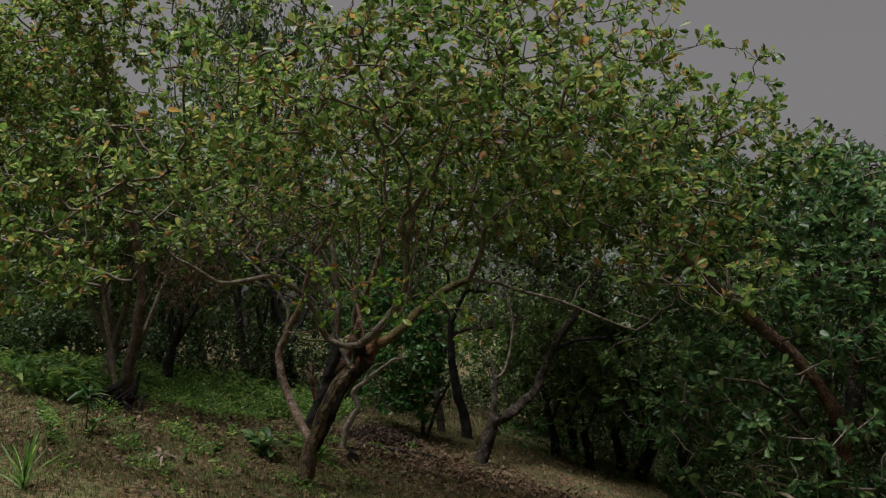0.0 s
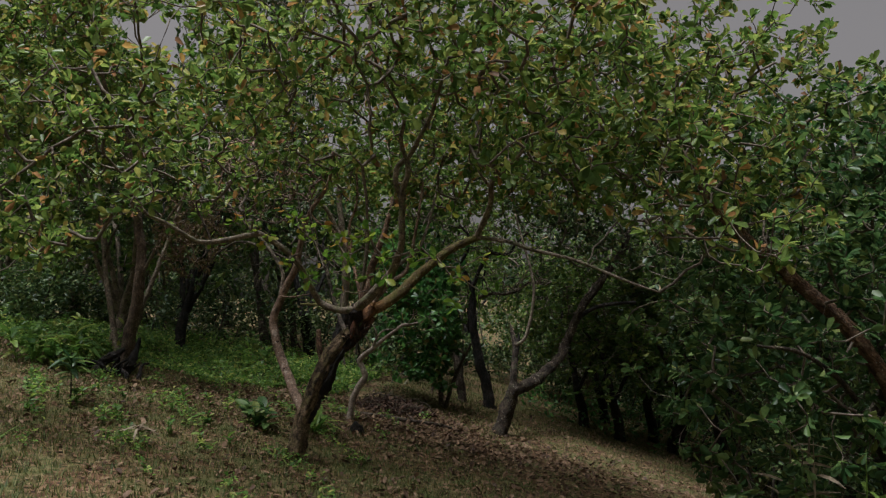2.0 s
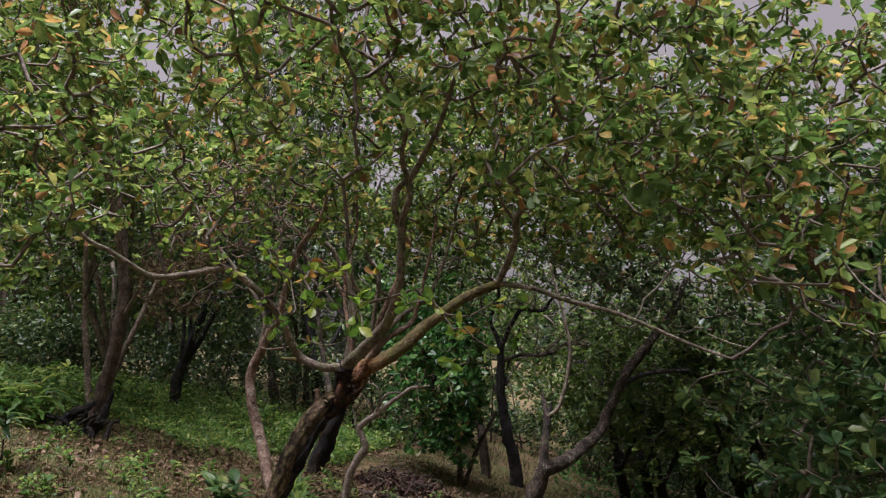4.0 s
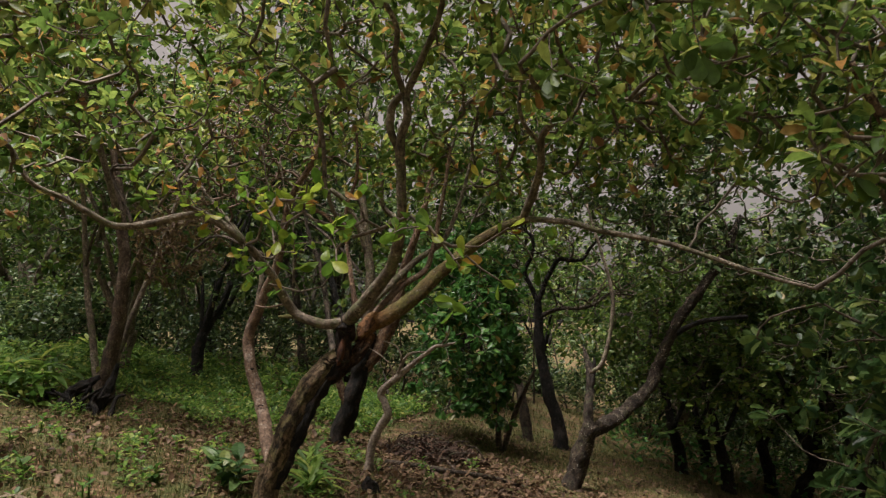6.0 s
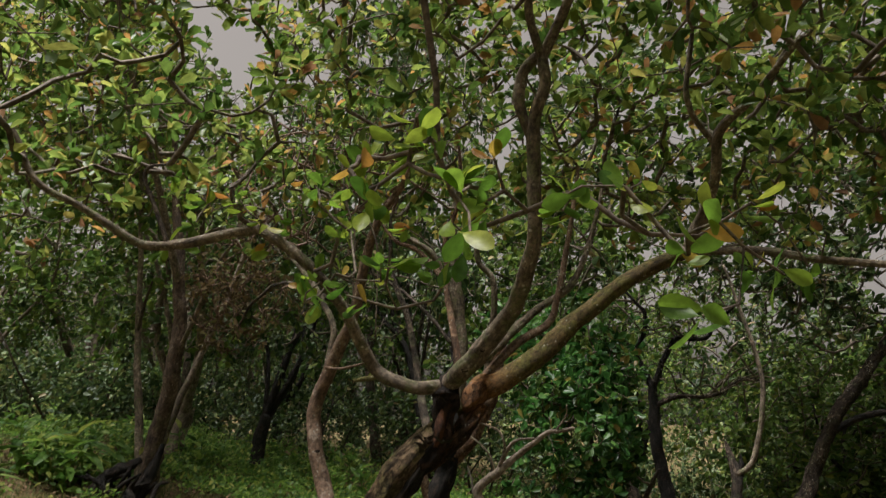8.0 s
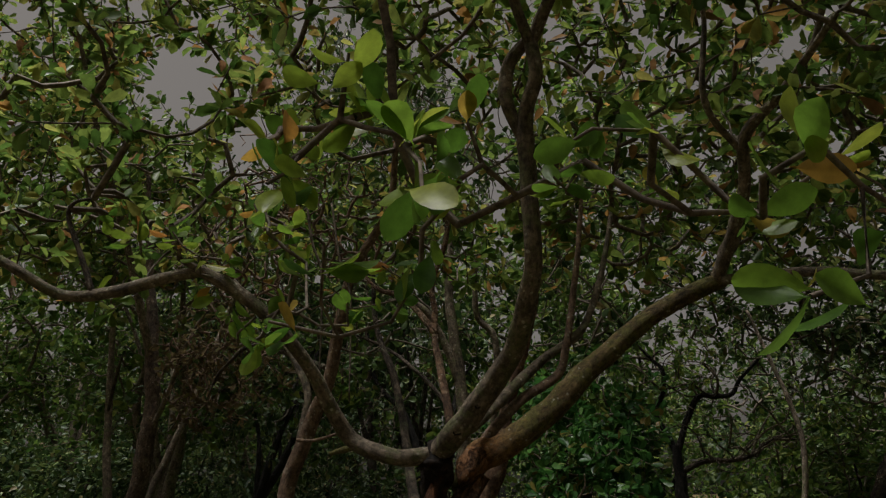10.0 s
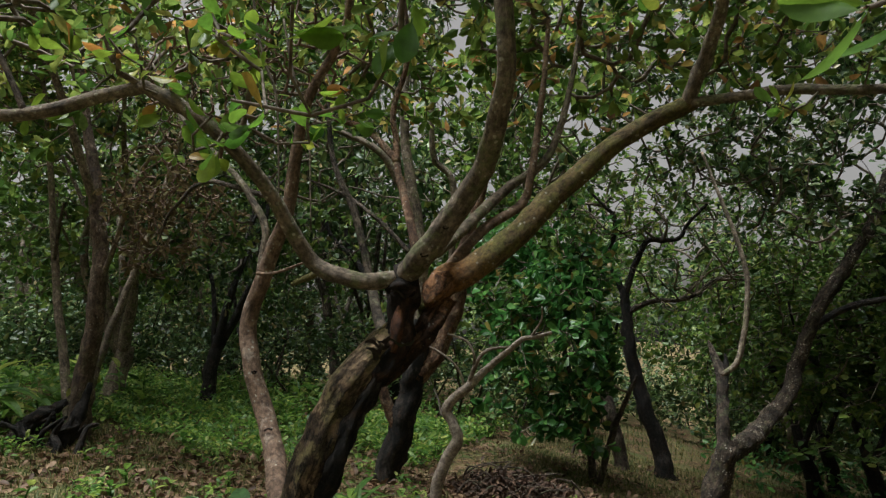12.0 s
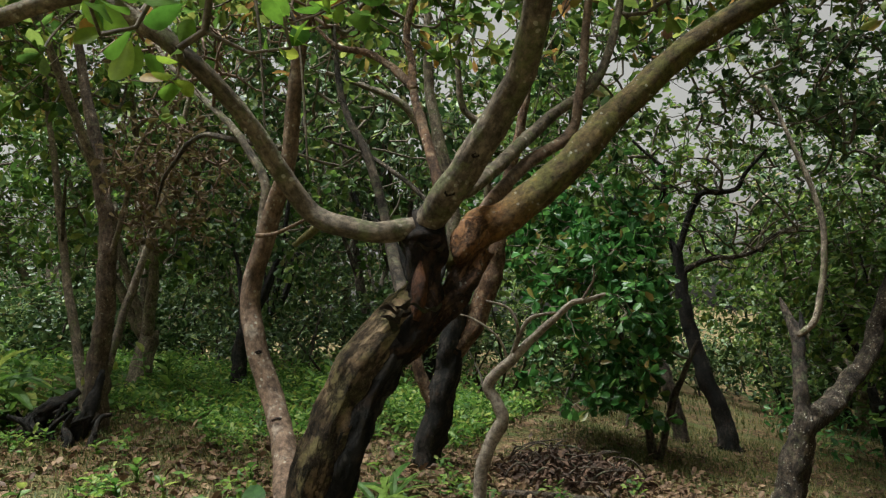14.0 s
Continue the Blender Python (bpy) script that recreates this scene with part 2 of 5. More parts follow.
LEAF = leaf_material("cashew_leaves", [(0.0, (0.055, 0.115, 0.022)), (0.35, (0.11, 0.19, 0.038)), (0.60, (0.20, 0.285, 0.06)), (0.80, (0.30, 0.37, 0.085)),
                                       (0.905, (0.40, 0.38, 0.10)), (0.95, (0.46, 0.25, 0.075)), (1.0, (0.26, 0.14, 0.08))], 0.38, 0.55, 0.25)
LEAF_FAR = leaf_material("wood_leaves", [(0.0, (0.018, 0.042, 0.014)), (0.4, (0.048, 0.088, 0.028)), (0.75, (0.10, 0.155, 0.046)), (0.93, (0.19, 0.235, 0.075)),
                                         (1.0, (0.24, 0.17, 0.08))], 0.42, 0.28, 0.25)
LEAF_BUSH = leaf_material("bush_leaves", [(0.0, (0.025, 0.085, 0.02)), (0.5, (0.055, 0.16, 0.034)), (0.9, (0.12, 0.26, 0.055)), (1.0, (0.30, 0.20, 0.06))], 0.36, 0.45)
# yellow-green young leaves, coloured brighter to lift the sprays out of the crown's shade
LEAF_YOUNG = leaf_material("young_leaves", [(0.0, (0.08, 0.19, 0.025)), (0.4, (0.16, 0.29, 0.035)), (0.75, (0.28, 0.39, 0.045)), (0.90, (0.42, 0.46, 0.07)), (0.96, (0.50, 0.30, 0.06)), (1.0, (0.46, 0.20, 0.05))], 0.36, 0.6)
LEAF_LIGHT = leaf_material("light_green_leaves", [(0.0, (0.04, 0.09, 0.018)), (0.5, (0.09, 0.158, 0.031)), (0.85, (0.17, 0.25, 0.05)), (1.0, (0.28, 0.31, 0.07))], 0.4, 0.38, 0.25)
LEAF_BLUE = leaf_material("deep_green_leaves", [(0.0, (0.03, 0.078, 0.026)), (0.5, (0.078, 0.158, 0.05)), (0.85, (0.165, 0.265, 0.08)), (1.0, (0.28, 0.33, 0.10))], 0.38, 0.55)
WEED = leaf_material("weed_leaves", [(0.0, (0.045, 0.115, 0.02)), (0.5, (0.11, 0.215, 0.036)), (0.85, (0.22, 0.335, 0.06)), (1.0, (0.36, 0.37, 0.09))], 0.5, 0.5)
GRASS = leaf_material("grass_blades", [(0.0, (0.045, 0.066, 0.018)), (0.45, (0.09, 0.115, 0.032)), (0.72, (0.165, 0.158, 0.054)), (1.0, (0.27, 0.205, 0.095))], 0.6, 0.3, 0.2)
LITTER = leaf_material("fallen_leaves", [(0.0, (0.045, 0.025, 0.014)), (0.35, (0.105, 0.06, 0.033)), (0.7, (0.16, 0.098, 0.055)), (1.0, (0.24, 0.16, 0.096))], 0.6, 0.1, 0.2)
BROWN = leaf_material("dead_brush_leaves", [(0.0, (0.03, 0.018, 0.012)), (0.6, (0.075, 0.042, 0.027)), (1.0, (0.15, 0.09, 0.06))], 0.7, 0.1, 0.2)
BROWN_DRY = leaf_material("withered_leaves", [(0.0, (0.06, 0.045, 0.022)), (0.5, (0.13, 0.095, 0.045)), (0.85, (0.22, 0.16, 0.075)), (1.0, (0.16, 0.18, 0.06))], 0.6, 0.35, 0.2)
STRAW = leaf_material("dry_frond", [(0.0, (0.20, 0.155, 0.10)), (1.0, (0.32, 0.26, 0.18))], 0.7, 0.2)


def ground_material():
    """Soil under thin turf and crumbled leaves: flecks of many browns, greener patches."""
    m, n, l = nodes_of("orchard_soil")
    b = n["Principled BSDF"]
    geo = n.new("ShaderNodeNewGeometry")
    mid = noise_node(n, l, 2.2, 7, 0.72, geo.outputs["Position"])
    fine = noise_node(n, l, 60, 6, 0.75, geo.outputs["Position"])
    fleck = n.new("ShaderNodeTexVoronoi")
    fleck.inputs["Scale"].default_value = 22
    l.new(geo.outputs["Position"], fleck.inputs["Vector"])
    cell = n.new("ShaderNodeSeparateColor")
    l.new(fleck.outputs["Color"], cell.inputs[0])
    soil = ramp_node(n, [(0.0, (0.025, 0.015, 0.009)), (0.3, (0.07, 0.038, 0.02)), (0.6, (0.12, 0.066, 0.034)), (0.85, (0.165, 0.10, 0.057)), (1.0, (0.22, 0.15, 0.09))])
    l.new(cell.outputs[0], soil.inputs[0])
    turf = ramp_node(n, [(0.3, (0.03, 0.05, 0.014)), (0.5, (0.07, 0.098, 0.028)), (0.7, (0.135, 0.15, 0.052))])
    l.new(fine.outputs[0], turf.inputs[0])
    mask = ramp_node(n, [(0.42, (0, 0, 0)), (0.68, (1, 1, 1))])
    l.new(mid.outputs[0], mask.inputs[0])
    mix = n.new("ShaderNodeMix")
    mix.data_type = "RGBA"
    l.new(mask.outputs[0], mix.inputs["Factor"])
    l.new(soil.outputs[0], mix.inputs[6])
    l.new(turf.outputs[0], mix.inputs[7])
    l.new(mix.outputs[2], b.inputs["Base Color"])
    b.inputs["Roughness"].default_value = 0.95
    b.inputs["Specular IOR Level"].default_value = 0.15
    hs = n.new("ShaderNodeMath")
    hs.operation = "ADD"
    l.new(fine.outputs[0], hs.inputs[0])
    l.new(cell.outputs[1], hs.inputs[1])
    bp = n.new("ShaderNodeBump")
    bp.inputs["Strength"].default_value, bp.inputs["Distance"].default_value = 0.9, 0.02
    l.new(hs.outputs[0], bp.inputs["Height"])
    l.new(bp.outputs[0], b.inputs["Normal"])
    return m


SOIL = ground_material()


# ---------- ground ----------
def build_ground():
    u = np.linspace(-1, 1, 220)
    warp = lambda s: 30 * s + 370 * s ** 5
    xs, ys = warp(u), warp(u) + 10
    gx, gy = np.meshgrid(xs, ys)
    verts = np.stack([gx, gy, ground_z(gx, gy)], -1).reshape(-1, 3)
    k = len(u)
    i = (np.arange(k - 1)[:, None] * k + np.arange(k - 1)).ravel()
    ob = part("ground", mesh_of("ground", verts, np.stack([i, i + 1, i + k + 1, i + k], -1)), SOIL)
    tagged(ob, "sloping orchard ground of brown soil and thin grass", "ground", kind="structure")


build_ground()


# ---------- trees ----------
def catmull(points, steps):
    """A smooth line through points (x, y, z, radius)."""
    p = np.asarray(points, dtype=float)
    p = np.vstack([2 * p[0] - p[1], p, 2 * p[-1] - p[-2]])
    out = []
    for i in range(1, len(p) - 2):
        a, b, c, d = p[i - 1:i + 3]
        for s in np.arange(steps) / steps:
            out.append(0.5 * (2 * b + (c - a) * s + (2 * a - 5 * b + 4 * c - d) * s * s + (3 * b - a - 3 * c + d) * s ** 3))
    out.append(p[-2])
    return np.array(out)


def limb_mesh(name, points, sides=14, steps=10, rough=0.12, seed=0, knots=5, rust=None):
    """A limb: a tapered, slightly crooked tube whose skin has lengthwise ridges, swellings and knots; closed ends."""
    line = catmull(points, steps)
    rng = np.random.default_rng(seed)
    n = len(line)
    run = np.concatenate([[0], np.cumsum(np.linalg.norm(np.diff(line[:, :3], axis=0), axis=1))])
    for k in range(2):
        ph = rng.uniform(0, 6.28, 3)
        wob = np.sin(run * 7 + ph[0]) + 0.6 * np.sin(run * 15 + ph[1]) + 0.3 * np.sin(run * 31 + ph[2])
        line[1:-1, k] += (wob * line[:, 3] * 0.10)[1:-1]
    ks = [(rng.uniform(0.05, 0.95) * run[-1], rng.uniform(0, 2 * math.pi), rng.uniform(0.5, 1.1)) for _ in range(knots)]
    verts = []
    a = Vector(line[1, :3] - line[0, :3]).normalized().orthogonal().normalized()
    for i, (x, y, z, r) in enumerate(line):
        d = Vector(line[min(i + 1, n - 1), :3] - line[max(i - 1, 0), :3]).normalized()
        a = (a - d * a.dot(d)).normalized()
        b = d.cross(a)
        for j in range(sides):
            th = 2 * math.pi * j / sides
            q = a * math.cos(th) + b * math.sin(th)
            ridge = noise.noise(Vector((math.cos(th) * 2.6, math.sin(th) * 2.6, run[i] * 4 + seed * 7)))
            fine = noise.noise(Vector((math.cos(th) * 6, math.sin(th) * 6, run[i] * 14 + seed * 3)))
            w = 1 + rough * ridge * 0.9 + rough * 0.7 * fine
            for ki, kt, ka in ks:
                g = ((run[i] - ki) / (r * 0.7 + 0.004)) ** 2 + ((math.atan2(math.sin(th - kt), math.cos(th - kt))) / 0.5) ** 2
                if g < 6:
                    w += 0.3 * ka * math.exp(-g)
            verts.append(Vector((x, y, z)) + q * r * w)
    faces = []
    for i in range(n - 1):
        for j in range(sides):
            k = (j + 1) % sides
            faces.append((i * sides + j, i * sides + k, (i + 1) * sides + k, (i + 1) * sides + j))
    for e, ring in ((0, 0), (1, (n - 1) * sides)):
        verts.append(Vector(line[-1 if e else 0, :3]))
        c = len(verts) - 1
        for j in range(0, sides, 2):
            f = (c, ring + j, ring + (j + 1) % sides, ring + (j + 2) % sides)
            faces.append(f if e else f[::-1])
    me = mesh_of(name, [tuple(v) for v in verts], faces)
    th = np.tile(np.arange(sides) * 2 * math.pi / sides, n)
    rr = np.repeat(line[:, 3], sides)
    along = np.column_stack([np.cos(th) * rr, np.sin(th) * rr, np.repeat(run, sides) * 0.42 + seed * 1.7])
    along = np.vstack([along, along[:1], along[-1:]])
    me.attributes.new("along", "FLOAT_VECTOR", "POINT").data.foreach_set("vector", along.astype(np.float32).ravel())
    if rust:
        lo, hi = rust
        fade = np.clip(np.minimum((run - lo) / 0.12 + 0.5, (hi - run) / 0.25 + 0.5), 0, 1)
        val = np.repeat(fade, sides)
        me.attributes.new("rust", "FLOAT", "POINT").data.foreach_set("value", np.concatenate([val, val[:1], val[-1:]]).astype(np.float32))
    return me, line


def twig_net(skeleton, tips, thin=0.0042, power=0.43, sag=0.10, rng=None, thick=0.017):
    """Joins every tip to the nearest wood already there, so that twigs branch from twigs. Returns verts, faces and the tips' ways."""
    skel = np.asarray(skeleton, dtype=float)
    cap = len(skel) + 6 * len(tips)
    pos = np.zeros((cap, 3))
    pos[:len(skel)] = skel
    par = -np.ones(cap, dtype=int)
    used = len(skel)
    first = np.array([np.min(np.linalg.norm(skel - t, axis=1)) for t in tips])
    chains, ways = [], np.zeros((len(tips), 3))
    for ti in np.argsort(first):
        t = tips[ti]
        d = np.linalg.norm(pos[:used] - t, axis=1)
        k = int(np.argmin(d))
        gap = d[k]
        m = max(2, min(6, int(gap / 0.16) + 1))
        a = pos[k]
        off = rng.normal(0, 0.13, 3) * gap
        off[2] -= sag * gap
        chain = [k]
        for s in np.arange(1, m + 1) / m:
            p = a + (t - a) * s + off * math.sin(math.pi * s) + (rng.normal(0, 0.02, 3) * gap if s < 1 else 0)
            pos[used] = p
            par[used] = chain[-1]
            chain.append(used)
            used += 1
        chains.append(chain)
        w = pos[chain[-1]] - pos[chain[-2]]
        ways[ti] = w / (np.linalg.norm(w) + 1e-9)
    count = np.zeros(used)
    for c in chains:
        count[c[-1]] += 1
    for i in range(used - 1, len(skel) - 1, -1):
        if par[i] >= len(skel):
            count[par[i]] += count[i]
    rad = np.minimum(thin * np.maximum(count, 1) ** power, thick)
    verts, faces = [], []
    ring = np.array([(math.cos(a), math.sin(a)) for a in (0, 1.57, 3.14, 4.71)])
    base = 0
    for c in chains:
        p = pos[c]
        r = rad[c].copy()
        r[0] = r[1] * 1.1
        d = np.gradient(p, axis=0)
        d /= np.linalg.norm(d, axis=1)[:, None] + 1e-9
        a = np.cross(d, (0.2, 0.3, 0.93))
        a /= np.linalg.norm(a, axis=1)[:, None] + 1e-9
        b = np.cross(d, a)
        v = p[:, None] + r[:, None, None] * (a[:, None] * ring[None, :, :1] + b[:, None] * ring[None, :, 1:])
        verts.append(v.reshape(-1, 3))
        for i in range(len(c) - 1):
            for j in range(4):
                k = (j + 1) % 4
                faces.append((base + 4 * i + j, base + 4 * i + k, base + 4 * i + 4 + k, base + 4 * i + 4 + j))
        base += 4 * len(c)
    return np.vstack(verts), np.array(faces), ways


def leaf_arrays(rng, centres, ways, count, size, spread=(35, 85), reach=0.10, width=0.27):
    """Whorls of blunt oval leaves round the twig ends. Returns arrays of verts and faces, six verts to a leaf."""
    n = len(centres)
    c = np.repeat(centres, count, axis=0)
    w = np.repeat(ways, count, axis=0) + rng.normal(0, 0.25, (n * count, 3)) + (0, 0, 0.35)
    w /= np.linalg.norm(w, axis=1)[:, None]
    ref = rng.normal(0, 1, (n * count, 3))
    side = np.cross(w, ref)
    side /= np.linalg.norm(side, axis=1)[:, None]
    el = np.radians(rng.uniform(spread[0], spread[1], n * count))[:, None]
    d = w * np.cos(el) + side * np.sin(el)
    d[:, 2] -= rng.uniform(0, 0.35, n * count)
    d /= np.linalg.norm(d, axis=1)[:, None]
    nrm = w - d * np.sum(w * d, axis=1)[:, None] + rng.normal(0, 0.35, (n * count, 3))
    nrm -= d * np.sum(nrm * d, axis=1)[:, None]
    nrm /= np.linalg.norm(nrm, axis=1)[:, None] + 1e-9
    s = np.cross(d, nrm)
    L = rng.uniform(size[0], size[1], n * count)[:, None]
    b = c - w * rng.uniform(-0.1, 1.0, (n * count, 1)) * reach + d * 0.015
    wd = L * rng.uniform(0.85, 1.15, (n * count, 1)) * width
    fold = rng.uniform(0.03, 0.16, (n * count, 1)) * L
    droop = rng.uniform(-0.02, 0.16, (n * count, 1)) * L
    v = np.empty((n * count, 6, 3))
    v[:, 0] = b
    v[:, 1] = b + d * L * 0.42 + s * wd * 0.72 + nrm * fold * 0.7
    v[:, 2] = b + d * L * 0.80 + s * wd * 0.86 + nrm * (fold - droop * 0.6)
    v[:, 3] = b + d * L - nrm * droop
    v[:, 4] = b + d * L * 0.80 - s * wd * 0.86 + nrm * (fold - droop * 0.6)
    v[:, 5] = b + d * L * 0.42 - s * wd * 0.72 + nrm * fold * 0.7
    i = np.arange(n * count)[:, None] * 6
    f = np.concatenate([i + np.array([[0, 3, 2, 1]]), i + np.array([[0, 5, 4, 3]])], axis=0)
    return v, f


def fine_leaf(seed):
    """One full-grown leaf, a unit long along x: blunt oval, creased at the midrib, gently bent, with a stalk."""
    rng = np.random.default_rng(seed)
    bend, cup, twist = rng.uniform(0.02, 0.2), rng.uniform(0.03, 0.1), rng.uniform(-0.08, 0.08)
    bm = bmesh.new()
    rows = []
    for t, w in ((-0.16, 0.012), (0.0, 0.02), (0.14, 0.115), (0.34, 0.215), (0.56, 0.275), (0.76, 0.265), (0.91, 0.17), (1.0, 0.03)):
        z = -bend * max(t, 0) ** 2
        tw = twist * t
        rows.append([bm.verts.new((t, k * w, z + cup * abs(k) * w * 3.2 + tw * k * w * 4 + (0.012 * math.sin(9 * t + seed) if k else 0))) for k in (-1, -0.5, 0, 0.5, 1)])
    for a, b in zip(rows, rows[1:]):
        for j in range(4):
            bm.faces.new((a[j], b[j], b[j + 1], a[j + 1]))
    for f in bm.faces:
        f.smooth = True
    me = bpy.data.meshes.new("leaf")
    bm.to_mesh(me)
    bm.free()
    return me


WAY = np.array([(r[1], r[2], r[3]) for r in PATH])
WAY = np.vstack([WAY[i] + (WAY[i + 1] - WAY[i]) * s for i in range(len(WAY) - 1) for s in (0, 0.25, 0.5, 0.75)])


def clear_of_way(p, gap):
    """True for points that stay off the footpath at head height."""
    d = np.min(np.linalg.norm(p[:, None] - WAY[None], axis=2), axis=1)
    return d > gap


GAP_LINES = (((-0.9, 8.6, 3.1), (-6.6, 15.4, 8.2), 0.80), ((-2.6, 9.4, 4.7), (-6.0, 16.8, 7.4), 0.70), ((-0.6, 8.8, 2.78), (-5.5, 16.0, 7.1), 0.42), ((2.7, 12.4, 2.6), (5.7, 23.3, 4.8), 0.65))


def out_of_gap(p):
    """True outside the hollow between the crowns, through which the sky shows."""
    ok = np.ones(len(p), dtype=bool)
    ragged = patchy(p[:, ::2], 2.7, 1.0)
    for a, b, wide in GAP_LINES:
        a, b = np.array(a), np.array(b)
        s = np.clip((p - a) @ (b - a) / ((b - a) @ (b - a)), 0, 1)
        ok &= np.linalg.norm(p - a - s[:, None] * (b - a), axis=1) > (0.15 + wide * s) * (0.72 + 0.6 * ragged)
    return ok


def in_lobe(rng, lobe, n, shell=0.55):
    """n points in the outer shell of an oval (cx, cy, cz, rx, ry, rz)."""
    d = rng.normal(0, 1, (n, 3))
    d /= np.linalg.norm(d, axis=1)[:, None]
    r = rng.uniform(shell ** 2, 1.0, n) ** 0.5
    wob = 1 + 0.13 * np.sin(3 * d[:, 0] + 5 * d[:, 1] + lobe[0]) + 0.09 * np.sin(7 * d[:, 2] + 4 * d[:, 0])
    return np.array(lobe[:3]) + d * (r * wob)[:, None] * np.array(lobe[3:6])


def foliage(tree, rng, skeleton, lobes, whorl, size, material, thin=0.0042, keep=None, twig_mat=None, width=0.27, shell=0.55, gap=0.75, near=None, sprays=()):
    """Twigs and leaves in lobes (cx, cy, cz, rx, ry, rz, tips)."""
    tips = np.vstack([in_lobe(rng, lb, lb[6], shell) for lb in lobes])
    tips = tips[tips[:, 2] > ground_z(tips[:, 0], tips[:, 1]) + 0.5]
    tips = tips[clear_of_way(tips, gap)]
    tips = tips[out_of_gap(tips)]
    if keep is not None:
        tips = tips[keep(tips)]
    own = len(tips)
    if len(sprays):
        tips = np.vstack([tips, sprays])
    v, f, ways = twig_net(skeleton, tips, thin=thin, rng=rng)
    part("branchwork", mesh_of("branchwork", v, f), twig_mat or TWIG, tree)["kind"] = "stuff"
    lv, lf = leaf_arrays(rng, tips[:own], ways[:own], whorl, size, width=width)
    ok = clear_of_way(lv[:, 0], gap - 0.2)
    lv = lv[ok]
    if near is not None:
        pick = np.nonzero(near(lv[:, 0]))[0]
        if len(sprays):
            sv, _ = leaf_arrays(rng, tips[own:], ways[own:], 5, (0.058, 0.092), width=width)
            pick = np.concatenate([np.arange(len(lv), len(lv) + len(sv)), pick])
            lv = np.concatenate([lv, sv])
        pick = pick[:290]
        shapes = [fine_leaf(k) for k in range(10)]
        for k, me in enumerate(shapes):
            me.materials.append(material if k < 5 else LEAF_YOUNG)
        first = len(lv) - (len(sv) if len(sprays) else 0)
        for i in pick:
            q = lv[i]
            d = Vector(q[3] - q[0])
            side = Vector(q[1] - q[5]).normalized()
            L = d.length * 1.2
            d.normalize()
            up = d.cross(side).normalized()
            side = up.cross(d)
            m = Matrix((d, side, up)).transposed().to_4x4()
            m.translation = q[0]
            ob = new("leaf", shapes[i % 5 + (5 if i >= first else 0)])
            ob.parent = tree
            ob.matrix_parent_inverse = tree.matrix_basis.inverted()
            ob.matrix_basis = m @ Matrix.Diagonal((L, L, L, 1))
        lv = np.delete(lv, pick, axis=0)
    lf = np.concatenate([np.arange(len(lv))[:, None] * 6 + np.array([[0, 3, 2, 1]]), np.arange(len(lv))[:, None] * 6 + np.array([[0, 5, 4, 3]])])
    crown = part("crown", mesh_of("crown", lv.reshape(-1, 3), lf), material, tree)
    crown["kind"] = "stuff"
    return tips, ways


def tree_with(name, label, limbs, group="cashew trees", seed=1):
    """A tree thing with its trunk and limbs. limbs: (part name, material, points, sides, rough, part label). Returns it and the wood's line."""
    foot = limbs[0][2][0]
    tree = thing(name, label, "tree", group, at=foot[:3])
    wood, made = [], []
    for i, (pname, mat, pts, sides, rough, plabel) in enumerate(limbs):
        me, line = limb_mesh(pname, pts, sides, 9, rough, seed + i, rust=(0.05, 0.40) if mat is BARK_MOSS and sides > 10 else (0.40, 0.62) if mat is BARK_FLAKED else None)
        made.append(part(pname, me, mat, tree, plabel))
        wood.append(line)
    tree_with.made = made
    return tree, wood


def moved(limbs, foot, to, size=1.0):
    """The limbs carried from one foot to another, and made larger or smaller about it."""
    out = []
    for pname, mat, pts, sides, rough, plabel in limbs:
        out.append((pname, mat, [(*(to[i] + size * (p[i] - foot[i]) for i in range(3)), p[3] * size) for p in pts], sides, rough, plabel))
    return out


def knot_hole(parent, centre, way, size):
    """A healed branch scar: a raised rim round a dark hollow."""
    rim, bm = [], bmesh.new()
    m = Vector(way).to_track_quat("Z", "Y").to_matrix().to_4x4()
    m.translation = centre
    for i in range(14):
        a = 2 * math.pi * i / 14
        k = 1 + 0.18 * math.sin(2 * a + 1) + 0.1 * math.sin(5 * a)
        ring = []
        for r, z in ((0.25, -0.5), (0.62, -0.1), (0.85, 0.28), (1.1, 0.2), (1.45, -0.25)):
            ring.append(bm.verts.new(m @ Vector((math.cos(a) * r * k * size, math.sin(a) * r * k * size * 0.75, z * size))))
        rim.append(ring)
    for i in range(14):
        p, q = rim[i], rim[(i + 1) % 14]
        for j in range(4):
            bm.faces.new((p[j], q[j], q[j + 1], p[j + 1]))
    bm.faces.new([r[0] for r in rim])
    for f in bm.faces:
        f.smooth = True
    return part("knot_hole", bm, BARK_ROT, parent, "dark knot hole")


def dry_twigs(tree, rng, skeleton, lobe, leaves=0):
    """A tangle of dead twigs, bare or with withered leaves."""
    tips = in_lobe(rng, lobe, lobe[6], 0.1)
    v, f, ways = twig_net(skeleton, tips, thin=0.0036, rng=rng, thick=0.012)
    part("twig_tangle", mesh_of("twig_tangle", v, f), TWIG_DRY, tree, "tangle of dry reddish-brown twigs")["kind"] = "stuff"
    if leaves:
        lv, lf = leaf_arrays(rng, tips, ways, leaves, (0.05, 0.10), width=0.24)
        part("withered_foliage", mesh_of("withered_foliage", lv.reshape(-1, 3), lf), BROWN_DRY, tree, "withered brown leaves")["kind"] = "stuff"


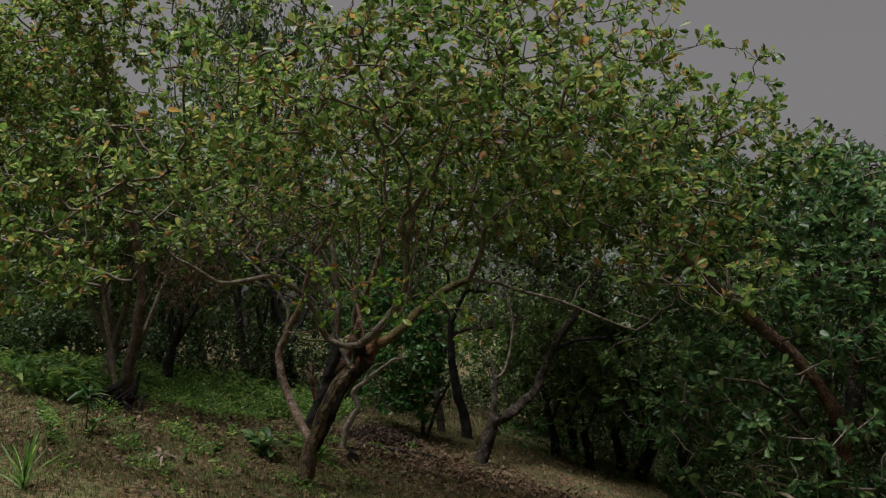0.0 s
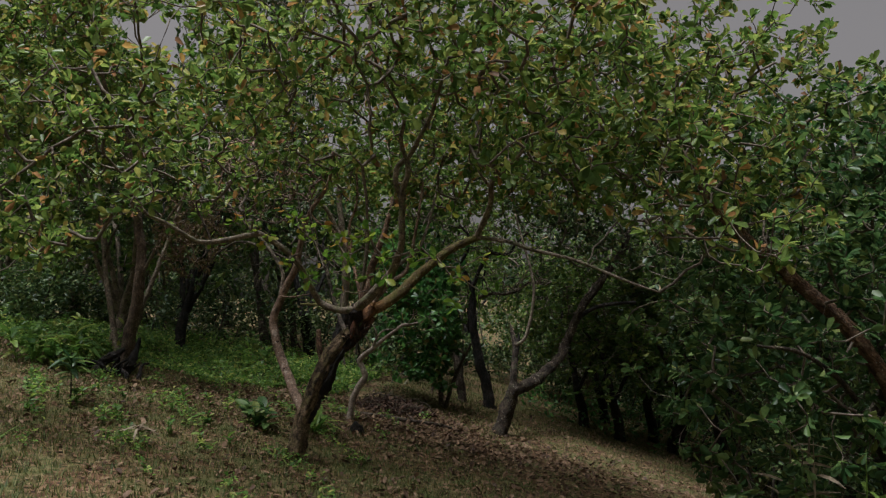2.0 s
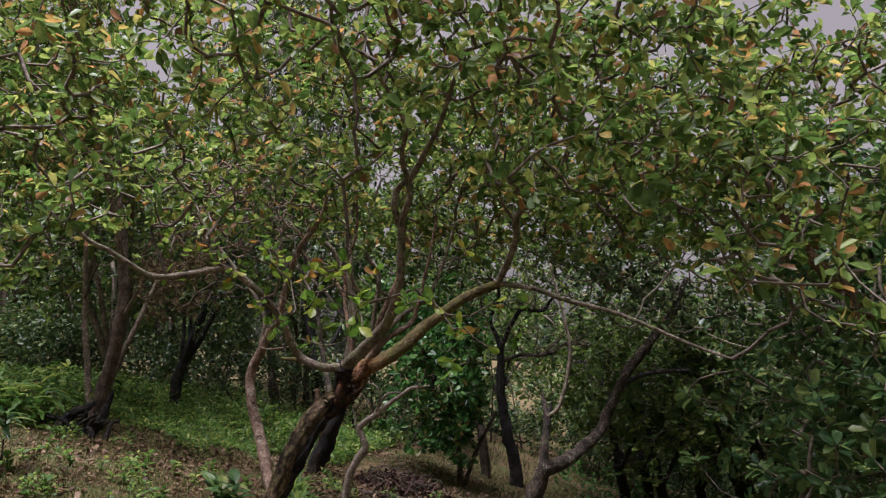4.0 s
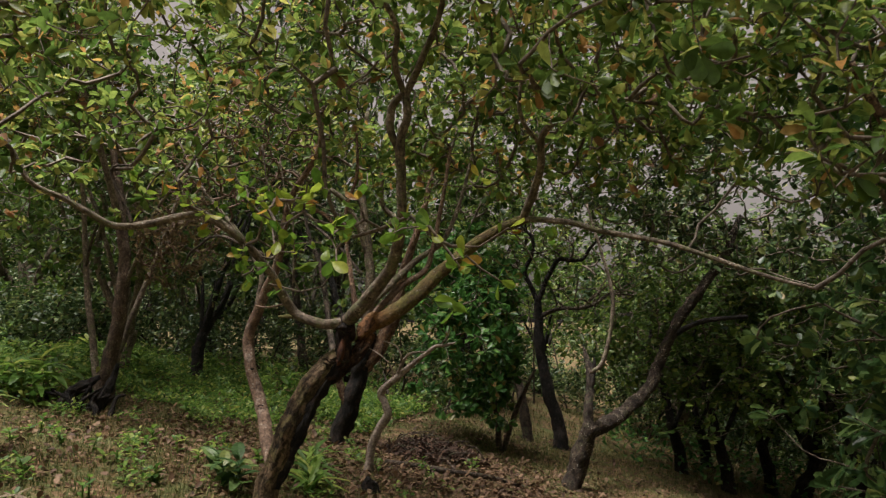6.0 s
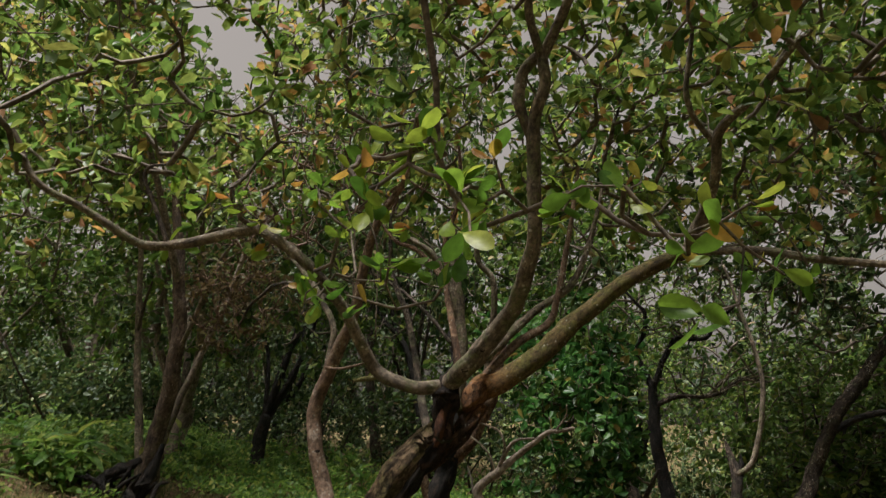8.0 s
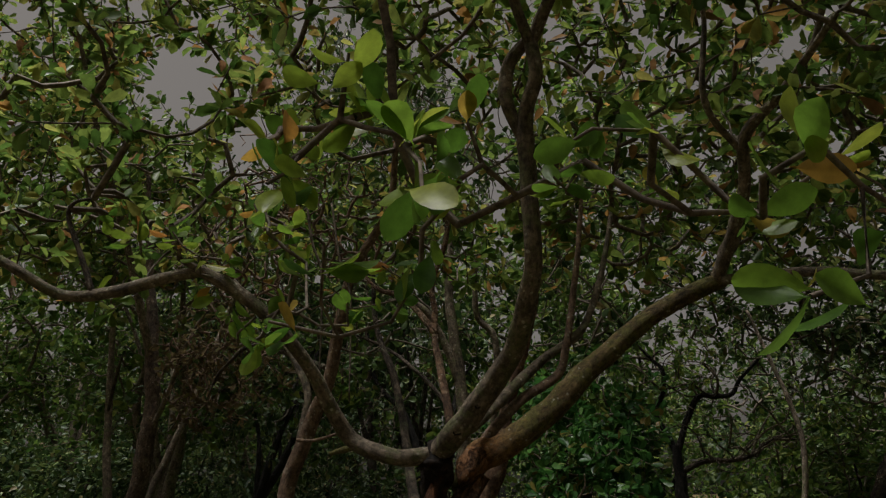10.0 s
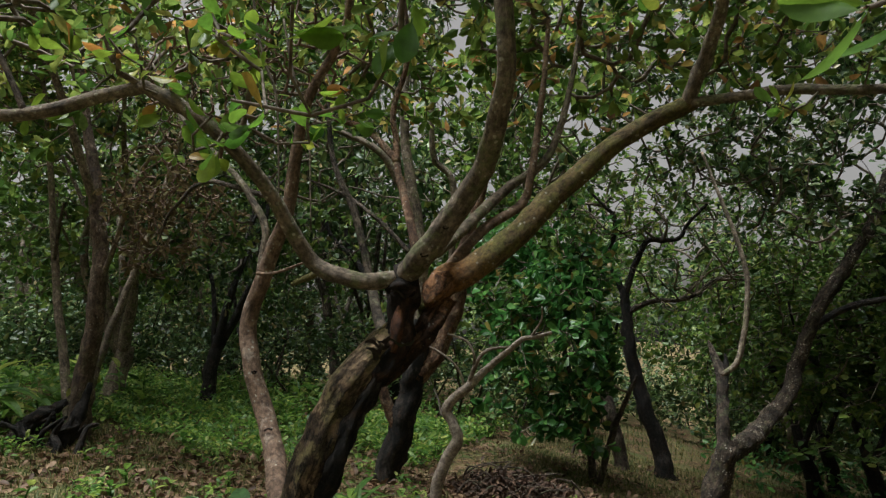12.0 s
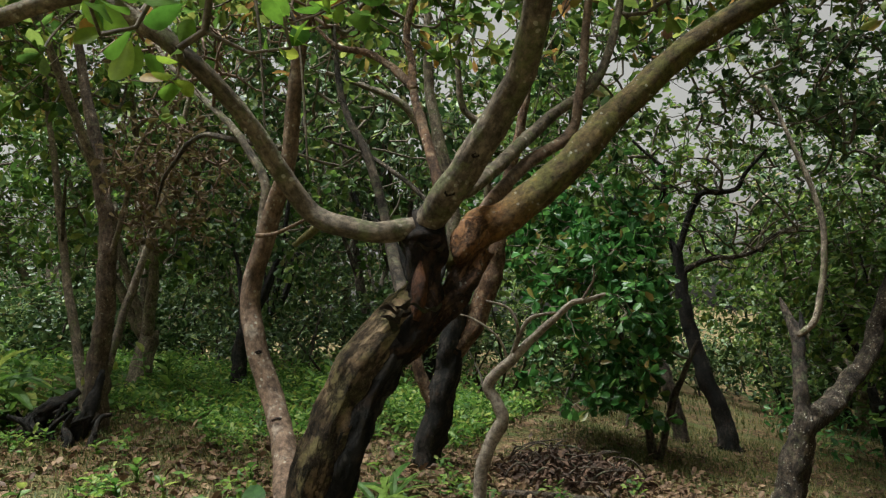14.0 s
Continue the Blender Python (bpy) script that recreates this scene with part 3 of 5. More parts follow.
def fork_details(tree):
    wood = tree_with.made
    neck, stem, middle, pale = wood[1], wood[2], wood[4], wood[9]
    knot_hole(pale, (-1.073, 10.316, 0.885), (0.52, -0.85, 0.1), 0.017)
    knot_hole(pale, (-1.222, 10.418, 1.21), (0.62, -0.78, 0.1), 0.011)
    knot_hole(middle, (0.115, 9.632, 1.725), (0.27, -0.945, -0.18), 0.015)
    knot_hole(middle, (0.232, 9.582, 1.828), (0.2, -0.95, -0.2), 0.010)
    knot_hole(neck, (-0.035, 9.76, 1.66), (0.1, -0.98, 0.1), 0.034)
    for pts, mat, lab in (
            ([(-0.085, 9.71, 1.30, 0.018), (-0.062, 9.718, 1.37, 0.031), (-0.055, 9.728, 1.44, 0.029), (-0.05, 9.742, 1.51, 0.012)], BARK_HEART, "bare reddish wood in the hollow"),
            ([(0.035, 9.93, 1.53, 0.045), (0.055, 9.955, 1.58, 0.072), (0.06, 9.985, 1.615, 0.07), (0.12, 10.01, 1.645, 0.05)], BARK_FLAKED, "scarred collar of the slanting limb"),
            ([(-0.11, 9.75, 1.59, 0.02), (-0.05, 9.735, 1.605, 0.032), (0.02, 9.76, 1.59, 0.02)], BARK_ROT, "")):
        me, _ = limb_mesh("bark_scar", pts, 14, 8, 0.4, int(pts[0][2] * 1000) % 97, 4, rust=(-1, 2) if mat is BARK_FLAKED else None)
        part("bark_scar", me, mat, stem if mat is BARK_FLAKED else neck, lab)
    for x, y, z, yaw, size in ((-0.135, 9.665, 1.335, 25, 0.052), (-0.095, 9.668, 1.35, -35, 0.046), (-0.04, 9.675, 1.342, 15, 0.045), (0.0, 9.70, 1.335, -20, 0.035), (-0.11, 9.66, 1.30, -60, 0.05), (-0.16, 9.66, 1.29, 70, 0.045), (-0.03, 9.72, 1.56, 15, 0.04), (0.02, 9.75, 1.545, -30, 0.035)):
        bm = bmesh.new()
        rows = []
        for i in range(7):
            u = i / 6
            w = size * (0.25 + 0.75 * math.sin(math.pi * (0.15 + 0.7 * u))) * (1 + 0.3 * math.sin(9 * u + yaw))
            rows.append([bm.verts.new((size * 2.2 * (u - 0.5), -0.028 * math.sin(math.pi * u) * (k + 0.4), 0.3 * w * (k - 0.5) + 0.012 * math.sin(7 * u))) for k in (0, 0.5, 1)])
        for p, q in zip(rows, rows[1:]):
            for j in range(2):
                bm.faces.new((p[j], q[j], q[j + 1], p[j + 1]))
        bmesh.ops.solidify(bm, geom=bm.faces[:], thickness=0.007)
        bmesh.ops.transform(bm, matrix=pose(x, y, z, 0, yaw * 0.6, yaw), verts=bm.verts)
        part("bark_flake", bm, BARK_DARK, neck, "torn curled flake of bark")
    # thin hanging creepers
    for x, y, z0, z1 in ((-0.62, 9.62, 3.1, 1.95), (-0.52, 9.75, 3.0, 1.90)):
        me, _ = limb_mesh("creeper", [(x - 0.12, y, z0, 0.006), (x - 0.06, y, z0 * 0.7 + z1 * 0.3, 0.007), (x, y + 0.02, (z0 + z1) / 2, 0.006), (x + 0.02, y, z1, 0.004)], 6, 8, 0.3, 5, 2)
        part("creeper", me, TWIG, tree, "thin hanging creeper")


# leafy twig ends that hang in front of the limbs
SPRAYS = [(-0.7, 9.2, 2.13), (-0.6, 9.15, 2.22), (-0.22, 9.2, 2.16), (-0.22, 9.2, 2.29), (0.05, 9.1, 2.22), (-0.94, 9.15, 2.33), (-1.2, 8.9, 2.62), (-1.58, 9.1, 2.85), (-0.87, 8.8, 2.55), (-1.15, 9.1, 2.72), (-0.76, 8.85, 2.44), (-1.0, 9.0, 2.6), (-0.48, 8.9, 2.62), (-0.68, 9.1, 2.76), (-0.42, 8.85, 2.5), (-0.6, 9.1, 2.66), (-0.3, 8.85, 2.5), (-0.5, 9.1, 2.65), (-0.85, 9.15, 2.52), (-0.26, 8.9, 2.36), (-0.45, 9.15, 2.47), (-1.46, 9.1, 2.38), (1.45, 7.59, 1.96), (1.40, 7.57, 1.72), (1.60, 7.71, 1.84), (1.37, 7.78, 1.92), (0.84, 7.47, 1.92), (0.77, 7.55, 2.07), (0.47, 7.67, 2.16),
          (0.33, 7.74, 2.25), (1.03, 7.71, 2.09), (0.51, 7.84, 2.33), (0.62, 7.99, 1.97), (-0.23, 8.45, 1.94), (-0.09, 8.34, 2.0), (-0.13, 8.53, 2.07), (2.01, 9.9, 2.45), (1.62, 9.9, 2.3), (1.1, 9.6, 2.75), (-0.4, 9.9, 2.65),
          (0.34, 7.79, 2.31), (0.55, 7.89, 2.39), (0.47, 7.79, 1.99), (0.44, 7.6, 2.07), (0.72, 7.97, 2.15), (0.8, 7.66, 2.12), (0.76, 7.94, 2.33), (0.26, 7.9, 1.86), (0.61, 7.62, 2.35), (0.95, 8.02, 2.17), (1.01, 8.11, 2.24), (1.2, 7.81, 2.14), (1.56, 8.15, 2.16), (1.71, 8.17, 1.95)]


def big_cashew():
    rng = np.random.default_rng(11)
    limbs = [
        ("trunk", BARK_TRUNK, [(-0.69, 9.52, -0.12, 0.15), (-0.64, 9.53, 0.10, 0.118), (-0.55, 9.56, 0.48, 0.104), (-0.41, 9.59, 0.87, 0.100), (-0.33, 9.64, 1.06, 0.096),
                              (-0.215, 9.70, 1.23, 0.098), (-0.135, 9.76, 1.34, 0.09), (-0.08, 9.79, 1.43, 0.05)], 28, 0.22, "leaning trunk with cracked brown mossy bark"),
        ("hollow_neck", BARK_ROT, [(-0.21, 9.70, 1.14, 0.06), (-0.145, 9.745, 1.25, 0.085), (-0.095, 9.775, 1.34, 0.078), (-0.075, 9.785, 1.42, 0.066), (-0.06, 9.80, 1.50, 0.068), (-0.045, 9.815, 1.58, 0.082), (-0.05, 9.83, 1.66, 0.066)], 22, 0.55, "blackened hollow wood under the fork"),
        ("stem", BARK_FLAKED, [(-0.17, 9.78, 1.17, 0.04), (-0.095, 9.83, 1.25, 0.048), (-0.02, 9.87, 1.335, 0.052), (0.03, 9.90, 1.415, 0.056), (0.065, 9.935, 1.49, 0.062), (0.085, 9.97, 1.56, 0.07)], 20, 0.45, "stem with flaking red-brown bark"),
        ("limb", BARK_MOSS, [(0.02, 9.92, 1.49, 0.048), (0.05, 9.95, 1.545, 0.068), (0.075, 9.985, 1.60, 0.077), (0.11, 10.01, 1.64, 0.082), (0.22, 10.05, 1.69, 0.076), (0.43, 10.15, 1.86, 0.070),
                             (0.67, 10.30, 2.11, 0.063), (0.98, 10.45, 2.38, 0.056), (1.33, 10.52, 2.54, 0.05)], 18, 0.12, "thick slanting limb with mossy bark"),
        ("limb", BARK, [(-0.075, 9.83, 1.63, 0.062), (0.09, 9.69, 1.73, 0.068), (0.25, 9.62, 1.87, 0.064), (0.385, 9.53, 2.01, 0.058), (0.505, 9.39, 2.16, 0.053), (0.61, 9.22, 2.40, 0.046),
                        (0.625, 9.10, 2.88, 0.042), (0.70, 9.03, 3.08, 0.036), (0.69, 9.02, 3.27, 0.036)], 16, 0.12, ""),
        ("limb", BARK, [(0.69, 9.02, 3.24, 0.034), (0.83, 8.92, 3.42, 0.03), (0.98, 8.80, 3.64, 0.026), (1.07, 8.70, 3.85, 0.022), (1.20, 8.5, 4.15, 0.016)], 10, 0.12, ""),
        ("limb", BARK, [(0.69, 9.02, 3.22, 0.028), (0.66, 8.88, 3.42, 0.026), (0.70, 8.75, 3.65, 0.022), (0.55, 8.55, 3.95, 0.018), (0.45, 8.3, 4.25, 0.013)], 10, 0.12, ""),
        ("limb", BARK, [(-0.08, 9.76, 1.64, 0.05), (-0.17, 9.69, 1.625, 0.05), (-0.28, 9.66, 1.65, 0.05), (-0.44, 9.66, 1.72, 0.048), (-0.50, 9.55, 1.87, 0.044), (-0.53, 9.45, 2.0, 0.042),
                        (-0.60, 9.30, 2.17, 0.04), (-0.76, 9.20, 2.34, 0.038), (-0.97, 9.10, 2.48, 0.036)], 14, 0.12, "upcurved limb with smooth grey bark"),
        ("limb", BARK, [(-0.95, 9.11, 2.47, 0.034), (-1.13, 9.06, 2.44, 0.034), (-1.34, 9.0, 2.385, 0.035), (-1.57, 8.92, 2.37, 0.031), (-1.70, 8.78, 2.46, 0.028), (-1.83, 8.68, 2.55, 0.025),
                        (-1.98, 8.50, 2.66, 0.022), (-2.08, 8.40, 2.93, 0.018), (-2.25, 8.2, 3.2, 0.013)], 10, 0.12, ""),
        ("limb", BARK_PALE, [(-0.56, 9.60, 0.38, 0.045), (-0.76, 9.90, 0.55, 0.062), (-0.99, 10.24, 0.75, 0.066), (-1.15, 10.42, 0.94, 0.066), (-1.26, 10.47, 1.23, 0.064), (-1.31, 10.50, 1.52, 0.06),
                             (-1.16, 10.50, 1.89, 0.056), (-1.02, 10.46, 2.15, 0.048), (-0.93, 10.42, 2.55, 0.042), (-0.82, 10.40, 2.85, 0.036), (-0.60, 10.40, 3.2, 0.028), (-0.5, 10.3, 3.6, 0.02)],
         14, 0.12, "pale smooth upright limb with knots"),
        ("limb", BARK, [(-1.23, 10.50, 1.78, 0.034), (-1.22, 10.55, 2.07, 0.03), (-1.33, 10.6, 2.26, 0.027), (-1.52, 10.7, 2.47, 0.024), (-1.86, 10.9, 2.75, 0.021), (-2.3, 11.1, 3.15, 0.017), (-2.6, 11.2, 3.6, 0.012)], 10, 0.15, "slender grey limb"),
        ("dead_branch", BARK_DARK, [(-1.06, 10.48, 2.23, 0.022), (-1.25, 10.58, 2.30, 0.021), (-1.47, 10.7, 2.38, 0.02), (-1.8, 10.85, 2.50, 0.019), (-2.06, 11.0, 2.52, 0.017), (-2.24, 11.1, 2.46, 0.016), (-2.43, 11.2, 2.38, 0.014), (-2.6, 11.3, 2.2, 0.007)], 8, 0.3, "dead brown branch"),
        ("dead_branch", BARK_PALE, [(-1.2, 10.42, 1.79, 0.014), (-1.05, 10.34, 1.775, 0.012), (-0.9, 10.27, 1.79, 0.01), (-0.72, 10.2, 1.82, 0.005)], 6, 0.25, ""),
        ("limb", BARK_MOSS, [(-0.42, 9.70, 1.70, 0.02), (-0.53, 9.83, 1.69, 0.021), (-0.63, 9.95, 1.69, 0.02), (-0.85, 10.2, 1.69, 0.014)], 8, 0.2, "broken mossy side branch"),
        ("limb", BARK_DARK, [(-0.18, 9.85, 1.36, 0.034), (-0.33, 10.15, 1.50, 0.032), (-0.57, 10.60, 1.81, 0.03), (-0.74, 10.80, 2.21, 0.027), (-0.97, 11.0, 2.60, 0.023), (-1.05, 11.1, 3.1, 0.016)], 10, 0.15, "thin dark limb"),
        ("limb", BARK_PALE, [(0.08, 10.02, 1.68, 0.03), (0.13, 10.12, 1.77, 0.032), (0.22, 10.40, 1.95, 0.034), (0.37, 10.65, 2.11, 0.03), (0.43, 10.70, 2.32, 0.026), (0.49, 10.80, 2.74, 0.023), (0.55, 10.9, 3.3, 0.016)],
         10, 0.12, "slender whitish limb"),
        ("limb", BARK, [(0.10, 9.85, 1.76, 0.034), (0.16, 10.2, 1.93, 0.034), (0.29, 10.60, 2.19, 0.032), (0.51, 10.80, 2.40, 0.028), (0.62, 11.0, 2.80, 0.022), (0.7, 11.2, 3.3, 0.015)], 10, 0.12, ""),
        ("limb", BARK, [(1.30, 10.51, 2.53, 0.044), (1.38, 10.42, 2.69, 0.042), (1.48, 10.25, 2.92, 0.038), (1.52, 10.1, 3.15, 0.036), (1.70, 9.95, 3.28, 0.026), (1.95, 9.7, 3.5, 0.018)], 12, 0.12, ""),
        ("limb", BARK, [(1.50, 10.15, 3.08, 0.022), (1.35, 10.0, 3.35, 0.02), (1.4, 9.9, 3.8, 0.014), (1.3, 9.7, 4.2, 0.01)], 8, 0.12, ""),
        ("limb", BARK, [(1.30, 10.51, 2.53, 0.032), (1.50, 10.4, 2.50, 0.031), (1.75, 10.2, 2.44, 0.028), (1.99, 10.0, 2.34, 0.026), (2.46, 9.75, 2.21, 0.022), (3.04, 9.4, 1.95, 0.017), (3.3, 9.2, 1.85, 0.012)], 10, 0.12, ""),
        ("limb", BARK, [(0.62, 9.12, 2.84, 0.03), (0.565, 9.06, 3.02, 0.034), (0.585, 9.04, 3.16, 0.034), (0.685, 9.02, 3.26, 0.03)], 10, 0.12, "side strand that rejoins its limb"),
        ("limb", BARK_RED, [(-0.03, 9.88, 1.62, 0.026), (-0.04, 9.95, 1.79, 0.026), (-0.135, 10.1, 2.06, 0.025), (-0.225, 10.25, 2.28, 0.023), (-0.275, 10.35, 2.48, 0.021), (-0.30, 10.4, 2.69, 0.019), (-0.22, 10.45, 3.0, 0.018), (-0.25, 10.5, 3.4, 0.012)], 10, 0.2, "twisted pinkish limb behind the fork"),
        ("branch", BARK_RED, [(-0.235, 10.27, 2.33, 0.024), (-0.33, 10.34, 2.44, 0.023), (-0.415, 10.4, 2.52, 0.021), (-0.58, 10.5, 2.65, 0.02), (-0.745, 10.55, 2.725, 0.016), (-0.885, 10.6, 2.87, 0.01)], 8, 0.2, ""),
        # black strip sunk into the right underside of the trunk
        ("burnt_side", BARK_CHAR, [(-0.51, 9.555, 0.36, 0.03), (-0.455, 9.575, 0.54, 0.058), (-0.345, 9.59, 0.83, 0.064), (-0.275, 9.63, 1.00, 0.06), (-0.19, 9.69, 1.13, 0.055), (-0.14, 9.735, 1.22, 0.04)], 20, 0.6, "black strip along the underside of the trunk"),
        ("branch", BARK_DARK, [(-1.45, 8.96, 2.38, 0.018), (-1.53, 8.93, 2.58, 0.015), (-1.60, 8.90, 2.75, 0.013), (-1.56, 8.88, 2.82, 0.011), (-1.40, 8.85, 2.81, 0.007)], 8, 0.2, "dark hooked branch"),
    ]
    limbs = [(a, b, [(x, y, z, r * slim) for x, y, z, r in pts], c, d, e) for (a, b, pts, c, d, e), slim in zip(limbs, (0.88, 0.92, 0.9, 0.88, 0.82, 0.82, 0.82, 0.80, 0.85) + (0.86,) * 20)]
    tree, wood = tree_with("cashew_tree", "old spreading cashew tree with a low forked leaning trunk", limbs, seed=20)
    fork_details(tree)
    dry_twigs(tree, np.random.default_rng(12), np.vstack([wood[9][-40:, :3], wood[10][-40:, :3], wood[14][-25:, :3]]), (-1.75, 11.0, 3.5, 1.1, 0.7, 0.75, 420))
    skeleton = np.vstack([w[int(len(w) * 0.35):, :3] for w in wood[3:] if len(w) > 30])
    lobes = [
        (0.8, 9.6, 3.2, 4.0, 3.7, 3.2, 1800),
        (-2.7, 8.5, 3.2, 2.2, 1.9, 1.5, 540),
        (2.8, 9.0, 2.7, 2.0, 2.2, 1.6, 380),
        (0.9, 8.3, 3.6, 2.6, 1.2, 1.0, 300),
        (1.0, 7.4, 4.1, 2.7, 1.4, 1.0, 320),
        (2.0, 9.8, 4.9, 3.0, 2.6, 1.8, 300),
        (0.2, 9.6, 5.6, 2.6, 2.4, 1.6, 330),
        (0.5, 11.8, 4.2, 3.4, 2.0, 1.4, 600),
        (2.2, 11.3, 4.4, 2.4, 1.5, 1.6, 240),
        (4.3, 10.2, 3.9, 1.5, 1.6, 1.1, 300),
    ]

    def keep(p):
        """The hem of the crown: open below, with the limbs in view, and thin in front."""
        out = np.hypot((p[:, 0] - 0.3) / 3.6, (p[:, 1] - 9.8) / 3.4)
        hem = 3.2 - 0.95 * np.clip(out, 0, 1.15) ** 2
        north = (p[:, 1] > 10.2) & (p[:, 2] < 3.0)
        west = (p[:, 0] < -1.9) & (p[:, 2] > 4.2)
        front = (np.abs(p[:, 0] - 0.8) < 1.9) & (p[:, 1] < 8.7) & (p[:, 2] < 3.7)
        thin = (p[:, 0] < 0.4) & (p[:, 1] < 9.2) & (p[:, 2] > 3.0) & (rng.random(len(p)) < 0.4)
        east = (p[:, 0] > 4.0) & (p[:, 2] > np.maximum(5.5 - 0.7 * (p[:, 0] - 4.0), 3.8))
        upright = (np.abs(p[:, 0] - 0.85) < 0.42) & (p[:, 1] < 9.0) & (p[:, 2] < 3.9) & (rng.random(len(p)) < 0.75)
        return ~thin & ~east & ~upright & (p[:, 2] > hem) & (p[:, 1] > np.where(p[:, 2] > 3.25, 6.1, 7.3) - 0.1 * (p[:, 2] - 3.0)) & ~north & ~west & (~front | (rng.random(len(p)) < 0.42))

    foliage(tree, rng, skeleton, lobes, 10, (0.07, 0.135), LEAF, keep=keep, sprays=SPRAYS,
            near=lambda p: (p[:, 1] > 6.9) & (p[:, 1] < 9.2) & (p[:, 2] < 3.0) & (np.abs(p[:, 0] - 0.5) < 2.1))
    return tree


big_cashew()


# ---------- the neighbouring trees ----------
def left_cashew():
    rng = np.random.default_rng(31)
    limbs = [
        ("trunk", BARK_BROWN, [(-4.93, 13.3, 0.42, 0.17), (-4.89, 13.3, 0.62, 0.12), (-4.83, 13.3, 1.03, 0.10), (-4.72, 13.3, 1.65, 0.09), (-4.65, 13.3, 2.23, 0.085), (-4.70, 13.3, 2.8, 0.075),
                             (-4.76, 13.3, 3.26, 0.065), (-4.93, 13.3, 4.18, 0.045), (-5.0, 13.2, 5.2, 0.025)], 14, 0.18, "upright brown trunk with rough bark"),
        ("stem", BARK, [(-5.0, 13.32, 0.5, 0.06), (-5.13, 13.4, 1.04, 0.052), (-5.28, 13.45, 1.6, 0.046), (-5.42, 13.5, 2.21, 0.042), (-5.52, 13.5, 3.18, 0.034), (-5.7, 13.5, 4.6, 0.02)], 10, 0.15, "slender grey stem"),
        ("stem", BARK, [(-4.85, 13.32, 0.8, 0.045), (-4.78, 13.6, 1.6, 0.042), (-4.62, 13.8, 2.3, 0.038), (-4.41, 14.0, 3.2, 0.032), (-4.1, 14.1, 4.4, 0.02)], 10, 0.15, ""),
        ("branch", BARK, [(-4.66, 13.3, 2.1, 0.03), (-4.35, 13.2, 2.55, 0.026), (-4.05, 13.1, 3.1, 0.02), (-3.6, 13.0, 3.5, 0.014)], 8, 0.15, ""),
        ("branch", BARK_DARK, [(-5.45, 13.5, 2.4, 0.02), (-5.2, 13.3, 2.75, 0.018), (-4.95, 13.1, 2.95, 0.012)], 8, 0.15, ""),
        ("limb", BARK, [(-4.72, 13.3, 2.9, 0.05), (-4.7, 12.75, 4.0, 0.04), (-4.7, 12.1, 5.2, 0.03), (-4.6, 11.5, 6.3, 0.018)], 10, 0.15, ""),
        ("stump_root", BARK_CHAR, [(-4.95, 12.60, 0.38, 0.12), (-4.93, 12.62, 0.58, 0.10), (-4.88, 12.68, 0.74, 0.07), (-4.76, 12.8, 0.84, 0.05), (-4.68, 12.95, 0.92, 0.03)], 12, 0.7, "charred old root at the foot"),
        ("stump_root", BARK_CHAR, [(-4.62, 12.72, 0.38, 0.11), (-4.55, 12.80, 0.60, 0.085), (-4.50, 12.92, 0.82, 0.055), (-4.46, 13.0, 1.10, 0.02)], 12, 0.7, "charred old root at the foot"),
    ]
    lrng = np.random.default_rng(33)
    for k in range(20):
        x, y = lrng.uniform(-5.10, -4.32), lrng.uniform(12.48, 12.92)
        pts = [(x, y, 0.40, 0.05)]
        for s in range(3):
            x, y = x + lrng.normal(0, 0.12), y + lrng.normal(0, 0.06)
            pts.append((x, y, 0.50 + 0.13 * s + lrng.uniform(-0.08, 0.08), 0.036 - 0.011 * s))
        limbs.append(("stump_root", BARK_CHAR, pts, 8, 0.6, "charred old root at the foot"))
    limbs = moved(limbs, (-4.93, 13.3, 0.42), (-4.81, 12.84, 0.42))
    tree, wood = tree_with("cashew_tree", "tall many-stemmed cashew tree with a charred root", limbs, seed=50)
    skeleton = np.vstack([w[int(len(w) * 0.5):, :3] for w in wood[:6]])
    lobes = [(-5.3, 13.2, 5.6, 3.0, 2.4, 1.7, 800), (-7.0, 13.0, 5.8, 2.1, 1.8, 1.9, 470), (-6.4, 14.0, 6.9, 1.7, 1.6, 1.4, 240), (-4.2, 11.2, 6.9, 1.3, 1.2, 1.1, 230), (-5.7, 11.6, 6.4, 1.5, 1.3, 1.3, 150)]
    foliage(tree, rng, skeleton, lobes, 11, (0.08, 0.14), LEAF, keep=lambda p: p[:, 2] > 4.1)
    dry_twigs(tree, np.random.default_rng(34), np.vstack([wood[3][:, :3], wood[2][-30:, :3]]), (-3.45, 12.45, 2.75, 0.75, 0.6, 0.7, 260), 4)


